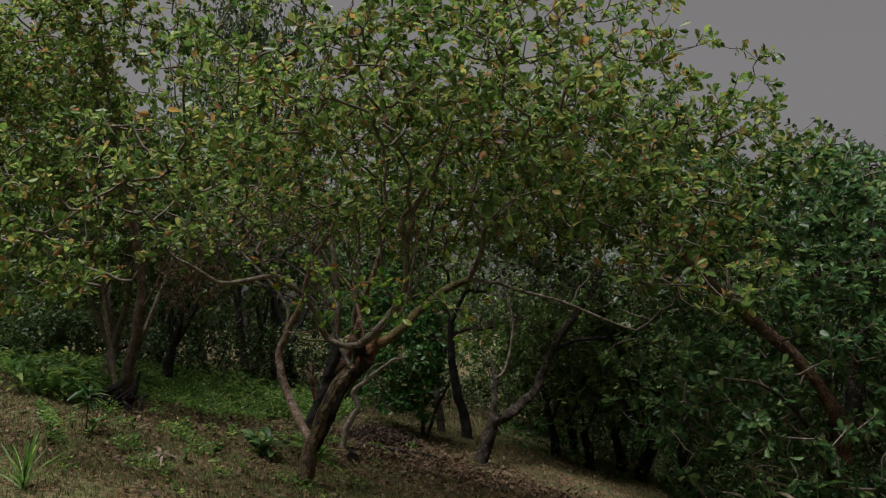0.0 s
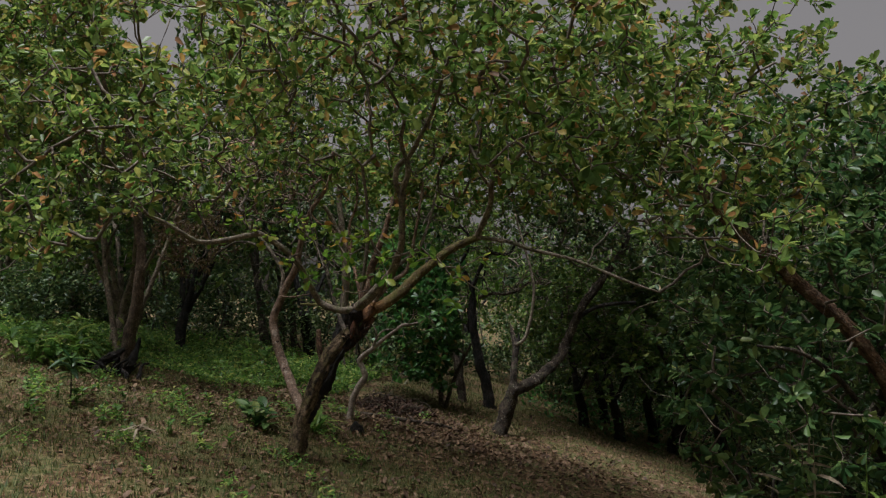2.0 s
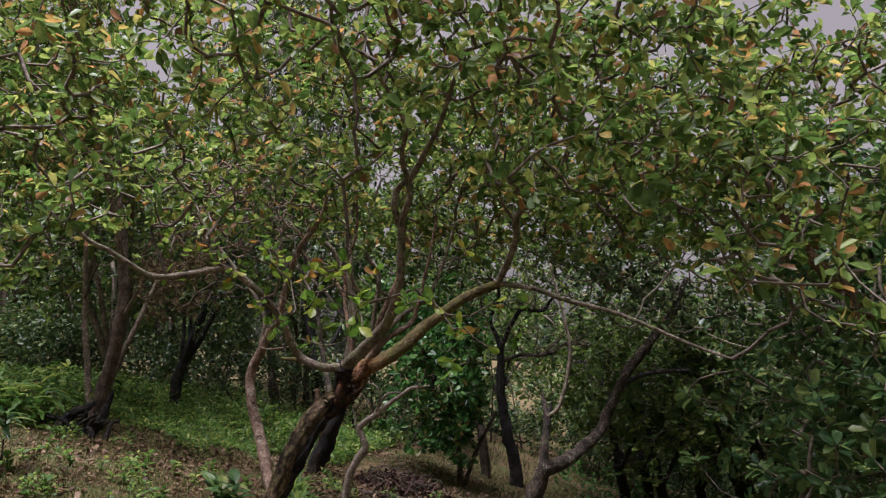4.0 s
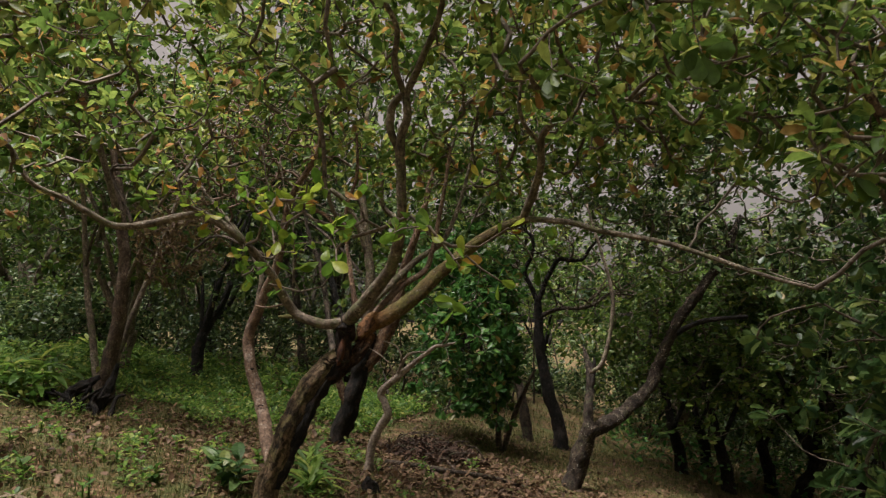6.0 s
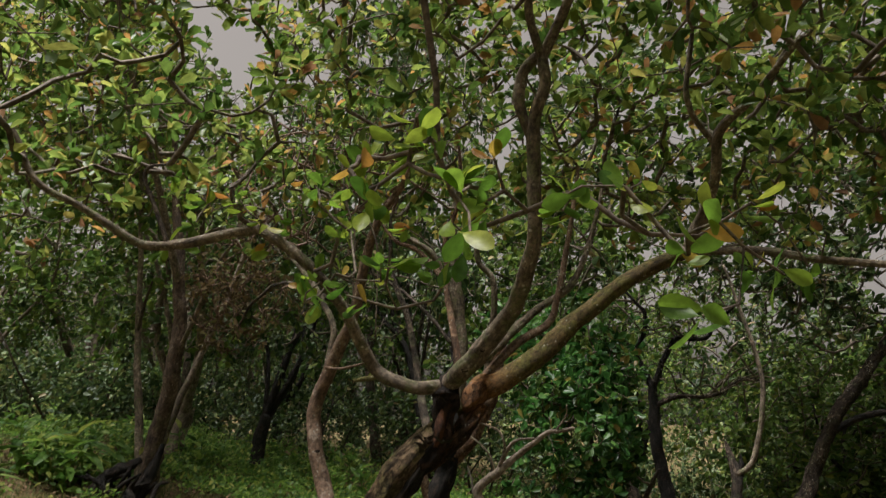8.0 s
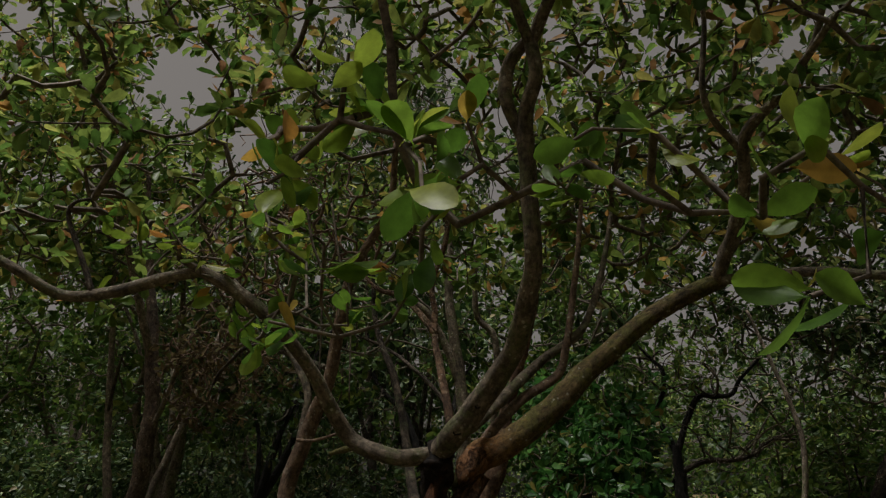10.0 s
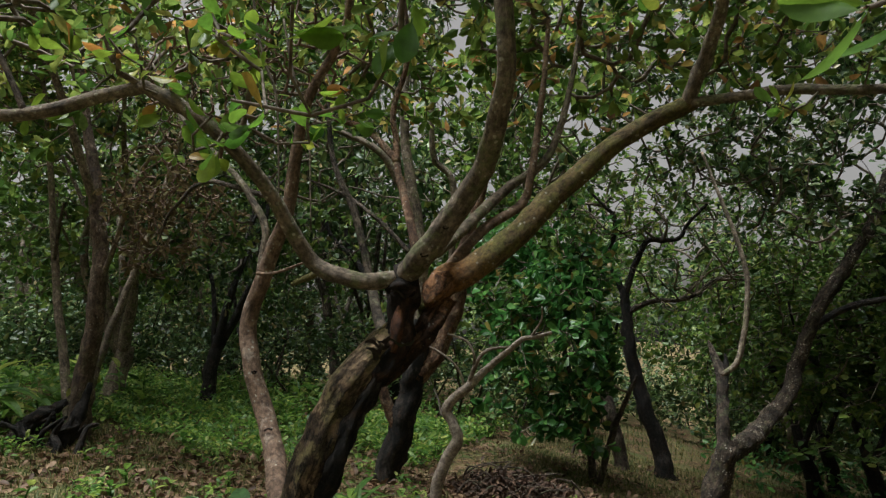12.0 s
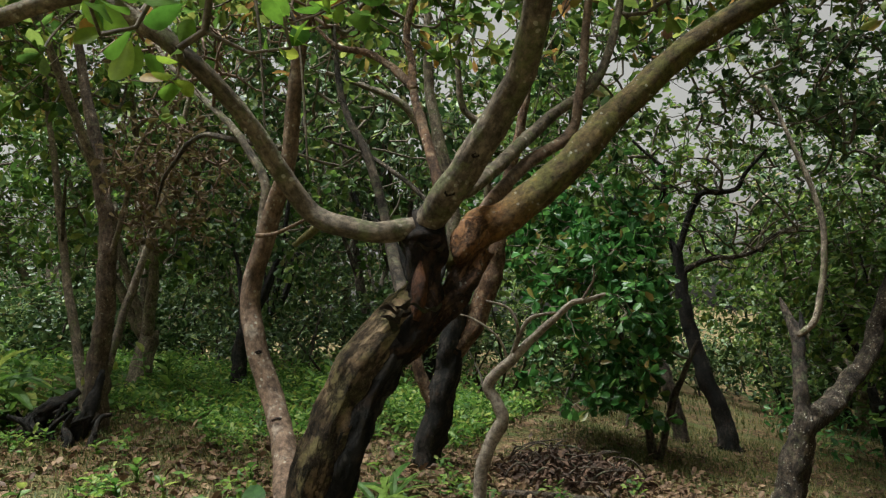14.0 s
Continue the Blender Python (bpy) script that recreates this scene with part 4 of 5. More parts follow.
def charred_cashew():
    rng = np.random.default_rng(37)
    limbs = [
        ("trunk", BARK_CHAR, [(-2.05, 14.7, -0.2, 0.19), (-1.98, 14.7, 0.05, 0.15), (-1.75, 14.7, 0.72, 0.14), (-1.57, 14.7, 1.28, 0.13), (-1.48, 14.7, 1.8, 0.11)], 16, 0.28, "charred black trunk"),
        ("stem", BARK_RED, [(-1.58, 14.7, 1.15, 0.10), (-1.32, 14.78, 1.5, 0.11), (-1.12, 14.85, 2.04, 0.10), (-0.98, 14.9, 2.7, 0.075), (-0.7, 14.9, 3.5, 0.05), (-0.5, 15.0, 4.5, 0.03)], 12, 0.2, "reddish flaking stem"),
        ("stem", BARK_RED, [(-1.82, 14.65, 0.6, 0.07), (-1.95, 14.6, 1.0, 0.06), (-1.98, 14.6, 1.4, 0.04)], 10, 0.25, "broken reddish stub"),
        ("stem", BARK, [(-1.50, 14.7, 1.7, 0.08), (-1.48, 14.7, 2.4, 0.075), (-1.51, 14.7, 2.98, 0.07), (-1.6, 14.7, 3.61, 0.06), (-1.63, 14.7, 4.24, 0.05), (-1.55, 14.7, 5.2, 0.03)], 12, 0.15, ""),
        ("branch", BARK, [(-1.51, 14.7, 2.9, 0.05), (-1.7, 14.6, 3.45, 0.045), (-1.89, 14.5, 3.8, 0.04), (-2.27, 14.4, 4.03, 0.03), (-2.8, 14.3, 4.3, 0.02)], 10, 0.15, ""),
        ("branch", BARK, [(-1.2, 14.82, 2.0, 0.04), (-1.05, 14.7, 3.3, 0.04), (-1.25, 14.6, 3.7, 0.036), (-1.2, 14.5, 4.4, 0.026), (-1.0, 14.4, 5.0, 0.016)], 10, 0.15, ""),
        ("branch", BARK_DARK, [(-1.62, 14.7, 2.6, 0.03), (-2.0, 14.8, 3.0, 0.028), (-2.5, 14.9, 3.4, 0.022), (-3.1, 15.0, 3.7, 0.014)], 8, 0.15, ""),
    ]
    limbs = moved(limbs, (-2.05, 14.7, -0.2), (-1.70, 13.5, -0.14), 0.86)
    tree, wood = tree_with("cashew_tree", "cashew tree with a charred black trunk and reddish stems", limbs, seed=70)
    skeleton = np.vstack([w[int(len(w) * 0.6):, :3] for w in wood[1:]])
    lobes = [(-1.4, 15.0, 4.6, 3.0, 2.3, 1.9, 430)]
    foliage(tree, rng, skeleton, lobes, 9, (0.09, 0.15), LEAF_FAR, keep=lambda p: p[:, 2] > 2.7)


def crooked_sapling():
    limbs = [
        ("trunk", BARK_GREY, [(-0.85, 12.6, -0.20, 0.066), (-0.81, 12.6, 0.0, 0.054), (-0.78, 12.6, 0.19, 0.05), (-0.70, 12.6, 0.41, 0.05), (-0.595, 12.6, 0.57, 0.048), (-0.63, 12.6, 0.70, 0.044), (-0.67, 12.6, 0.83, 0.042),
                              (-0.48, 12.6, 0.99, 0.036), (-0.36, 12.6, 1.10, 0.03), (-0.15, 12.6, 1.26, 0.024), (-0.02, 12.6, 1.355, 0.02), (0.10, 12.6, 1.37, 0.017), (0.22, 12.6, 1.40, 0.013)], 12, 0.2, ""),
        ("branch", BARK_GREY, [(-0.48, 12.6, 1.02, 0.02), (-0.42, 12.55, 1.13, 0.018), (-0.30, 12.5, 1.27, 0.014), (-0.12, 12.5, 1.30, 0.009)], 8, 0.2, ""),
        ("branch", BARK_GREY, [(-0.42, 12.56, 1.12, 0.014), (-0.40, 12.5, 1.25, 0.012), (-0.46, 12.5, 1.36, 0.009), (-0.60, 12.45, 1.42, 0.006)], 8, 0.2, ""),
        ("branch", BARK_GREY, [(-0.52, 12.6, 1.0, 0.012), (-0.56, 12.55, 1.15, 0.01), (-0.72, 12.5, 1.3, 0.007), (-0.9, 12.5, 1.36, 0.004)], 6, 0.2, ""),
        ("branch", BARK_GREY, [(0.05, 12.6, 1.37, 0.01), (0.15, 12.55, 1.5, 0.008), (0.17, 12.5, 1.6, 0.005)], 6, 0.2, ""),
    ]
    limbs = moved(limbs, (0, 12.6, 0), (0, 12.45, 0))
    tree_with("dead_sapling", "bare pale crooked sapling with a kinked stem", limbs, group="", seed=90)


def forked_right():
    """The tree with the broken stub and the limb that swings out over the slope."""
    rng = np.random.default_rng(43)
    limbs = [
        ("trunk", BARK_BLACK, [(1.18, 14.6, -0.75, 0.17), (1.22, 14.6, -0.5, 0.135), (1.38, 14.6, -0.12, 0.12), (1.49, 14.6, 0.24, 0.11)], 14, 0.25, "short trunk with rough dark bark"),
        ("stub", BARK_DARK, [(1.44, 14.6, 0.1, 0.07), (1.46, 14.62, 0.45, 0.06), (1.49, 14.7, 0.88, 0.055), (1.45, 14.77, 1.1, 0.04), (1.41, 14.8, 1.25, 0.022), (1.39, 14.8, 1.32, 0.006)], 14, 0.45, "broken grey stub"),
        ("stub", BARK_CHAR, [(1.49, 14.68, 0.8, 0.04), (1.53, 14.71, 1.0, 0.034), (1.545, 14.72, 1.12, 0.02), (1.54, 14.72, 1.18, 0.005)], 10, 0.5, "splintered prong of the stub"),
        ("limb", BARK_BLACK, [(1.36, 14.6, 0.08, 0.09), (1.52, 14.80, 0.16, 0.098), (1.74, 15.30, 0.22, 0.102), (2.03, 15.90, 0.39, 0.098), (2.33, 16.30, 0.69, 0.092), (2.53, 16.40, 1.16, 0.086), (2.73, 16.40, 1.58, 0.082), (3.10, 16.50, 2.13, 0.076), (3.5, 16.70, 2.65, 0.068), (3.85, 17.1, 3.4, 0.05)],
         14, 0.3, "outswung limb with scaly bark"),
        ("branch", BARK_CHAR, [(2.66, 16.40, 1.42, 0.045), (3.10, 16.25, 1.66, 0.040), (3.75, 16.00, 1.74, 0.030)], 8, 0.2, ""),
        ("branch", BARK, [(1.50, 14.7, 0.95, 0.03), (1.68, 14.7, 1.15, 0.03), (1.82, 14.7, 1.86, 0.027), (1.74, 14.7, 2.4, 0.024), (1.66, 14.7, 2.7, 0.021), (1.48, 14.7, 3.33, 0.014)], 8, 0.15, ""),
    ]
    limbs = moved(limbs, (1.18, 14.6, -0.75), (1.28, 14.7, -0.78))
    tree, wood = tree_with("cashew_tree", "low cashew tree with a broken stub and an outswung limb", limbs, seed=110)
    skeleton = np.vstack([wood[3][int(len(wood[3]) * 0.7):, :3], wood[4][int(len(wood[4]) * 0.6):, :3]])
    lobes = [(3.8, 16.4, 3.8, 2.2, 2.0, 1.6, 420), (2.4, 17.0, 4.4, 2.2, 1.8, 1.3, 260), (1.2, 16.2, 5.8, 2.4, 1.8, 1.6, 440), (3.8, 16.6, 5.8, 2.2, 1.8, 1.5, 200)]
    foliage(tree, rng, skeleton, lobes, 9, (0.09, 0.15), LEAF_FAR)


def dark_stemmed():
    rng = np.random.default_rng(47)
    limbs = [
        ("trunk", BARK_CHAR, [(0.97, 17.6, -0.85, 0.19), (0.93, 17.6, -0.63, 0.145), (0.84, 17.6, -0.19, 0.115), (0.68, 17.6, 0.43, 0.105), (0.58, 17.6, 0.87, 0.095), (0.52, 17.6, 1.5, 0.085), (0.52, 17.6, 2.08, 0.06)], 12, 0.2, ""),
        ("limb", BARK_CHAR, [(0.52, 17.6, 1.98, 0.05), (0.40, 17.6, 2.25, 0.045), (0.28, 17.58, 2.54, 0.04), (0.42, 17.55, 2.82, 0.036), (0.44, 17.5, 3.13, 0.032), (0.30, 17.5, 3.3, 0.026), (0.10, 17.4, 3.55, 0.018)], 8, 0.2, ""),
        ("limb", BARK_CHAR, [(0.52, 17.6, 2.0, 0.05), (0.62, 17.6, 2.25, 0.046), (0.72, 17.6, 2.46, 0.044), (0.89, 17.6, 2.74, 0.04), (1.12, 17.6, 2.73, 0.036), (1.34, 17.6, 2.75, 0.032), (1.47, 17.55, 2.94, 0.026), (1.75, 17.5, 3.2, 0.018)], 8, 0.2, ""),
        ("limb", BARK_DARK, [(0.52, 17.6, 1.7, 0.04), (0.75, 17.6, 1.82, 0.036), (1.0, 17.6, 1.87, 0.034), (1.25, 17.6, 1.86, 0.03), (1.48, 17.6, 1.92, 0.028), (1.8, 17.6, 2.12, 0.022), (2.17, 17.6, 2.09, 0.014)], 8, 0.2, ""),
        ("stem", BARK_DARK, [(0.33, 17.42, -0.72, 0.11), (0.28, 17.42, 0.0, 0.09), (0.11, 17.42, 0.69, 0.075), (-0.15, 17.42, 1.3, 0.06), (-0.42, 17.42, 2.1, 0.04)], 10, 0.2, ""),
    ]
    lrng = np.random.default_rng(48)
    for k in range(26):
        stem = limbs[1 + int(lrng.integers(0, 4))][2]
        foot = stem[int(lrng.integers(2, len(stem)))]
        a, r = lrng.uniform(0, 2 * math.pi), lrng.uniform(0.012, 0.024)
        p, pts = np.array(foot[:3]), []
        for s in range(7):
            pts.append((*p, r * (1 - 0.13 * s)))
            p = p + np.array([math.cos(a) * 0.22, math.sin(a) * 0.16, lrng.uniform(-0.04, 0.24)]) + lrng.normal(0, 0.05, 3)
            a += lrng.normal(0, 0.8)
        limbs.append(("branch", BARK_DARK if k % 2 else BARK, pts, 6, 0.25, ""))
    tree, wood = tree_with("cashew_tree", "dark-stemmed cashew tree with spreading thin limbs", limbs, seed=130)
    skeleton = np.vstack([w[int(len(w) * 0.55):, :3] for w in wood])
    lobes = [(0.8, 17.8, 4.2, 2.7, 2.2, 1.7, 460)]
    foliage(tree, rng, skeleton, lobes, 9, (0.07, 0.12), LEAF_LIGHT, thin=0.006)


def hanging_right():
    """The tree beside the way whose boughs hang to the ground."""
    rng = np.random.default_rng(53)
    limbs = [
        ("trunk", BARK_BLACK, [(6.1, 9.8, -1.85, 0.2), (6.0, 9.75, -1.4, 0.15), (5.8, 9.6, -0.6, 0.13), (5.55, 9.55, 0.2, 0.12)], 14, 0.2, ""),
        ("limb", BARK_RED, [(5.58, 9.55, 0.1, 0.10), (5.62, 9.45, 0.55, 0.088), (5.50, 9.35, 0.98, 0.082), (5.10, 9.3, 1.54, 0.076), (4.60, 9.3, 2.02, 0.068), (4.08, 9.3, 2.50, 0.055), (3.80, 9.3, 2.85, 0.038), (3.6, 9.3, 3.3, 0.02)], 12, 0.15, "slanting brown limb among the leaves"),
        ("limb", BARK_BLACK, [(5.6, 9.6, 0.1, 0.09), (5.9, 9.7, 1.2, 0.09), (6.2, 9.8, 2.4, 0.07), (6.3, 9.9, 3.4, 0.04)], 10, 0.15, ""),
        ("limb", BARK_BLACK, [(5.55, 9.55, 0.15, 0.04), (5.0, 8.9, 0.9, 0.026), (4.4, 8.3, 1.3, 0.02), (3.9, 7.9, 1.4, 0.012)], 8, 0.15, ""),
        ("branch", BARK_DARK, [(4.9, 9.4, 1.2, 0.02), (4.5, 9.1, 1.15, 0.016), (4.0, 8.9, 1.05, 0.012), (3.7, 8.8, 1.1, 0.008)], 6, 0.15, ""),
    ]
    tree, wood = tree_with("cashew_tree", "low cashew tree with boughs hanging to the ground", limbs, seed=150)
    skeleton = np.vstack([w[int(len(w) * 0.4):, :3] for w in wood[1:]])

    def open_limb(p):
        """The slanting limb lies open to the south."""
        a, b = np.array((5.55, 0.9)), np.array((4.05, 2.55))
        q = p[:, ::2]
        s = np.clip((q - a) @ (b - a) / ((b - a) @ (b - a)), 0, 1)
        return (p[:, 1] > 9.4) | (np.linalg.norm(q - a - s[:, None] * (b - a), axis=1) > 0.24) | (rng.random(len(p)) < 0.3)

    lobes = [(6.0, 10.5, 1.7, 2.6, 2.3, 2.8, 900), (4.2, 9.0, 0.7, 0.8, 1.0, 1.5, 240), (5.6, 8.9, 1.3, 1.1, 0.8, 1.6, 300), (7.4, 10.6, 2.2, 2.4, 2.4, 2.2, 700), (5.2, 10.5, 3.6, 1.8, 1.6, 1.1, 300)]
    foliage(tree, rng, skeleton, lobes, 11, (0.085, 0.145), LEAF_BLUE, keep=lambda p: ((p[:, 2] > 0.6) | (rng.random(len(p)) < 0.5)) & ((p[:, 1] > 9.6) | (rng.random(len(p)) < 0.75)) & open_limb(p) & (p[:, 2] < 4.2))


def leafy_bush():
    rng = np.random.default_rng(59)
    limbs = [
        ("stem", BARK_DARK, [(0.1, 15.9, -0.4, 0.05), (0.05, 15.8, 0.3, 0.04), (-0.1, 15.7, 1.0, 0.03), (-0.2, 15.6, 1.8, 0.02)], 8, 0.2, ""),
        ("stem", BARK_DARK, [(0.15, 15.9, -0.4, 0.04), (0.4, 15.8, 0.3, 0.035), (0.7, 15.7, 0.9, 0.02)], 8, 0.2, ""),
    ]
    tree, wood = tree_with("young_cashew", "leafy young cashew bush with large green leaves", limbs, group="", seed=170)
    skeleton = np.vstack([w[:, :3] for w in wood])
    lobes = [(0.1, 15.6, 1.1, 1.2, 1.0, 1.35, 560), (-0.6, 15.9, 2.2, 1.2, 0.9, 1.0, 260)]
    foliage(tree, rng, skeleton, lobes, 9, (0.095, 0.16), LEAF_BUSH, width=0.3, shell=0.15, keep=lambda p: (patchy(p[:, ::2], 2.6, 2.0) > 0.3) & (p[:, 0] < 0.32 + 0.1 * p[:, 2]))


left_cashew()
charred_cashew()
crooked_sapling()
forked_right()
dark_stemmed()
hanging_right()
leafy_bush()


def orchard_tree(seed, height, spread, dark, leaves, dense=1.0):
    """A tree of the orchard behind, also copied out of view to block light, at the origin: crooked stems under a broad
    crown.
    """
    rng = np.random.default_rng(seed)
    lean = rng.uniform(-0.5, 0.5, 2)
    fork = rng.uniform(0.7, 1.4)
    limbs = [("trunk", dark, [(0, 0, -0.25, 0.21), (0.02, 0, 0.05, 0.16), (lean[0] * 0.3, lean[1] * 0.3, fork * 0.5, 0.13), (lean[0] * 0.7, lean[1] * 0.7, fork, 0.12)], 10, 0.25, "")]
    for k in range(rng.integers(3, 6)):
        a = rng.uniform(0, 2 * math.pi)
        o = np.array([math.cos(a), math.sin(a)])
        r = rng.uniform(0.045, 0.08)
        p0 = np.array([lean[0] * 0.6, lean[1] * 0.6])
        pts = [(*p0, fork * 0.85, r * 1.2)]
        for s in (0.33, 0.66, 1.0):
            q = p0 + o * spread * 0.55 * s ** rng.uniform(0.7, 1.4) + rng.normal(0, 0.15, 2)
            pts.append((*q, fork + (height * 0.62 - fork) * s + rng.normal(0, 0.12), r * (1.05 - 0.75 * s)))
        limbs.append(("limb", dark, pts, 8, 0.2, ""))
    stem = "blackened" if dark is BARK_CHAR else "grey-brown" if dark is BARK else "dark brown"
    crown_look = "thin light green" if dense < 1 else "deep green" if leaves is LEAF_BLUE else "broad dark green"
    tree = thing("orchard_tree", "cashew tree with %s stems and %s crown" % (stem, crown_look), "tree", "trees of the orchard")
    wood = []
    for i, (pname, mat, pts, sides, rough, plabel) in enumerate(limbs):
        me, line = limb_mesh(pname, pts, sides, 6, rough, seed + i, 3)
        part(pname, me, mat, tree)
        wood.append(line)
    skeleton = np.vstack([w[int(len(w) * 0.45):, :3] for w in wood[1:]])
    c = height * 0.6
    tips = np.vstack([in_lobe(rng, (0, 0, c, spread, spread, height * 0.42), int(240 * dense), 0.5)]
                     + [in_lobe(rng, (math.cos(a) * spread * 0.6, math.sin(a) * spread * 0.6, c * rng.uniform(0.7, 1.15), spread * 0.55, spread * 0.55, height * 0.26), 60, 0.4)
                        for a in rng.uniform(0, 2 * math.pi, 4)])
    tips = tips[tips[:, 2] > 1.15 + 0.5 * rng.random(len(tips))]
    v, f, ways = twig_net(skeleton, tips, thin=0.006, rng=rng, thick=0.03)
    part("branchwork", mesh_of("branchwork", v, f), TWIG, tree)["kind"] = "stuff"
    lv, lf = leaf_arrays(rng, tips, ways, 12, (0.105, 0.17), reach=0.35, width=0.32)
    crown = part("crown", mesh_of("crown", lv.reshape(-1, 3), lf), leaves, tree)
    crown["kind"] = "stuff"
    return tree


def orchard():
    rng = np.random.default_rng(61)
    kinds = [orchard_tree(200, 6.6, 2.7, BARK_DARK, LEAF_FAR), orchard_tree(210, 7.6, 3.0, BARK_CHAR, LEAF_FAR), orchard_tree(220, 5.8, 2.5, BARK_DARK, LEAF_BLUE),
             orchard_tree(230, 8.4, 3.1, BARK_DARK, LEAF_FAR), orchard_tree(240, 6.2, 2.6, BARK, LEAF_FAR)]
    light = orchard_tree(250, 6.8, 2.6, BARK, LEAF_LIGHT, 0.55)
    sparse = orchard_tree(260, 6.6, 2.5, BARK_CHAR, LEAF_LIGHT, 0.5)
    kinds.append(sparse)
    stood = []
    spots = [(-6.4, 15.2), (-13.0, 19.5), (-3.6, 19.0), (-8.8, 21.0), (-14.5, 18.0), (-5.8, 22.5), (-1.6, 21.5), (4.9, 18.6), (7.2, 15.5), (3.2, 22.5), (9.5, 11.5), (7.0, 19.5)]
    for x in np.arange(-26, 19, 4.1):
        for y in (25.5, 30.5):
            spots.append((x + rng.uniform(-1.2, 1.2) + (y % 2), y + rng.uniform(-1.3, 1.3)))
    # those with y below 6 stand unseen, added to block low sky light
    spots += [(10.0, 16.5), (12.5, 20.5), (9.5, 23.0), (13.5, 15.0), (6.9, 14.4), (-10, 1), (-13, -4), (-7, -7), (-1, -11), (3, -12), (7.5, 1.5), (8.5, -4.0), (-5.0, -4.5), (1.5, -6.0), (5.5, -8.5), (11.5, 4.5), (-8.5, 5.5), (-3.5, -9.0), (-9.6, 18.2), (-12.0, 16.0), (-15.8, 14.6), (-17.5, 17.0)]
    for i, (x, y) in enumerate(spots):
        k = kinds[i % 5]
        s = rng.uniform(0.9, 1.15) * (1.0 if y < 30 else 1.12) * (1.35 if (x, y) == (-13.0, 19.5) else 1.0)
        m = Matrix.Translation((x, y, float(ground_z(x, y)))) @ pose(0, 0, 0, 0, 0, rng.uniform(0, 360)) @ Matrix.Diagonal((s, s, s, 1))
        if (x, y) == (4.9, 18.6):
            m = m @ Matrix.Diagonal((1, 1, 0.65, 1))
        if (x, y) == (-8.8, 21.0):
            m = m @ Matrix.Diagonal((0.8, 0.8, 0.72, 1))
        if x < -6 and 12 < y < 23:
            k = light
        if (x, y) in ((4.9, 18.6), (-3.6, 19.0), (-1.6, 21.5)):
            k = sparse
        if y > 24 and -8 < x < 9:
            k, m = sparse, m @ Matrix.Diagonal((0.9, 0.9, 0.8, 1))
        if k not in stood:
            stood.append(k)
            k.matrix_basis = m
        else:
            c = copy_thing(k, Matrix.Identity(4))
            c.matrix_basis = m
    c = copy_thing(kinds[3], Matrix.Identity(4))
    c.matrix_basis = Matrix.Translation((-5.2, 20.0, float(ground_z(-5.2, 20.0)))) @ Matrix.Diagonal((0.75, 0.75, 1.5, 1))
    c = copy_thing(kinds[0], Matrix.Identity(4))
    c.matrix_basis = Matrix.Translation((-4.7, 20.8, float(ground_z(-4.7, 20.8)))) @ pose(0, 0, 0, 0, 0, 70) @ Matrix.Diagonal((0.7, 0.7, 1.75, 1))
    for x, y, k in ((-5.7, 16.4, 1), (-7.7, 20.1, 1), (3.6, 20.8, 5), (5.8, 17.6, 5), (8.0, 22.0, 3), (3.0, 18.9, 5), (3.75, 18.3, 5), (4.6, 19.3, 5)):
        c = copy_thing(kinds[k], Matrix.Identity(4))
        c.matrix_basis = Matrix.Translation((x, y, float(ground_z(x, y)))) @ pose(0, 0, 0, 0, 0, 40 * k) @ Matrix.Diagonal((0.8, 0.8, 0.8 if k == 5 else 0.85, 1))


orchard()


def thicket(name, label, seed, n, x0, x1, y0, y1, top, material, size=(0.08, 0.14), low=False):
    """A dense tangle of shrubs that closes the view between the trunks: bare stems and leaves."""
    rng = np.random.default_rng(seed)
    x, y = rng.uniform(x0, x1, n), rng.uniform(y0, y1, n)
    h = top * (0.72 + 0.28 * np.sin(x * 0.8 + seed) * np.sin(x * 0.37)) * rng.uniform(0.1, 1.0, n) ** 0.8
    if low:
        h *= 1 - 0.6 * np.exp(-((x + 0.5) / 6.0) ** 4)
    tips = np.column_stack([x, y, ground_z(x, y) + 0.15 + np.abs(h)])
    ways = rng.normal(0, 0.5, (n, 3)) + (0, 0, 0.8)
    ways /= np.linalg.norm(ways, axis=1)[:, None]
    ob = thing(name, label, "shrubs", kind="stuff")
    lv, lf = leaf_arrays(rng, tips, ways, 10, size, reach=0.4, width=0.3)
    part("leaves", mesh_of("leaves", lv.reshape(-1, 3), lf), material, ob)["kind"] = "stuff"
    k = n // 30
    sx, sy = rng.uniform(x0, x1, k), rng.uniform(y0, y1, k)
    foot = np.column_stack([sx, sy, ground_z(sx, sy) - 0.05])
    crown = foot + np.column_stack([rng.normal(0, 0.5, k), rng.normal(0, 0.5, k), rng.uniform(0.8, top, k)])
    midp = (foot + crown) / 2 + rng.normal(0, 0.22, (k, 3))
    verts, faces = [], []
    for i in range(k):
        for p, r in ((foot[i], 0.03), (midp[i], 0.022), (crown[i], 0.008)):
            verts += [tuple(p + np.array(q) * r) for q in ((1, 0, 0), (-0.5, 0.87, 0), (-0.5, -0.87, 0))]
        for g in (0, 3):
            for j in range(3):
                e = (j + 1) % 3
                faces.append((9 * i + g + j, 9 * i + g + e, 9 * i + g + 3 + e, 9 * i + g + 3 + j))
    part("stems", mesh_of("stems", verts, faces), BARK_DARK, ob)["kind"] = "stuff"


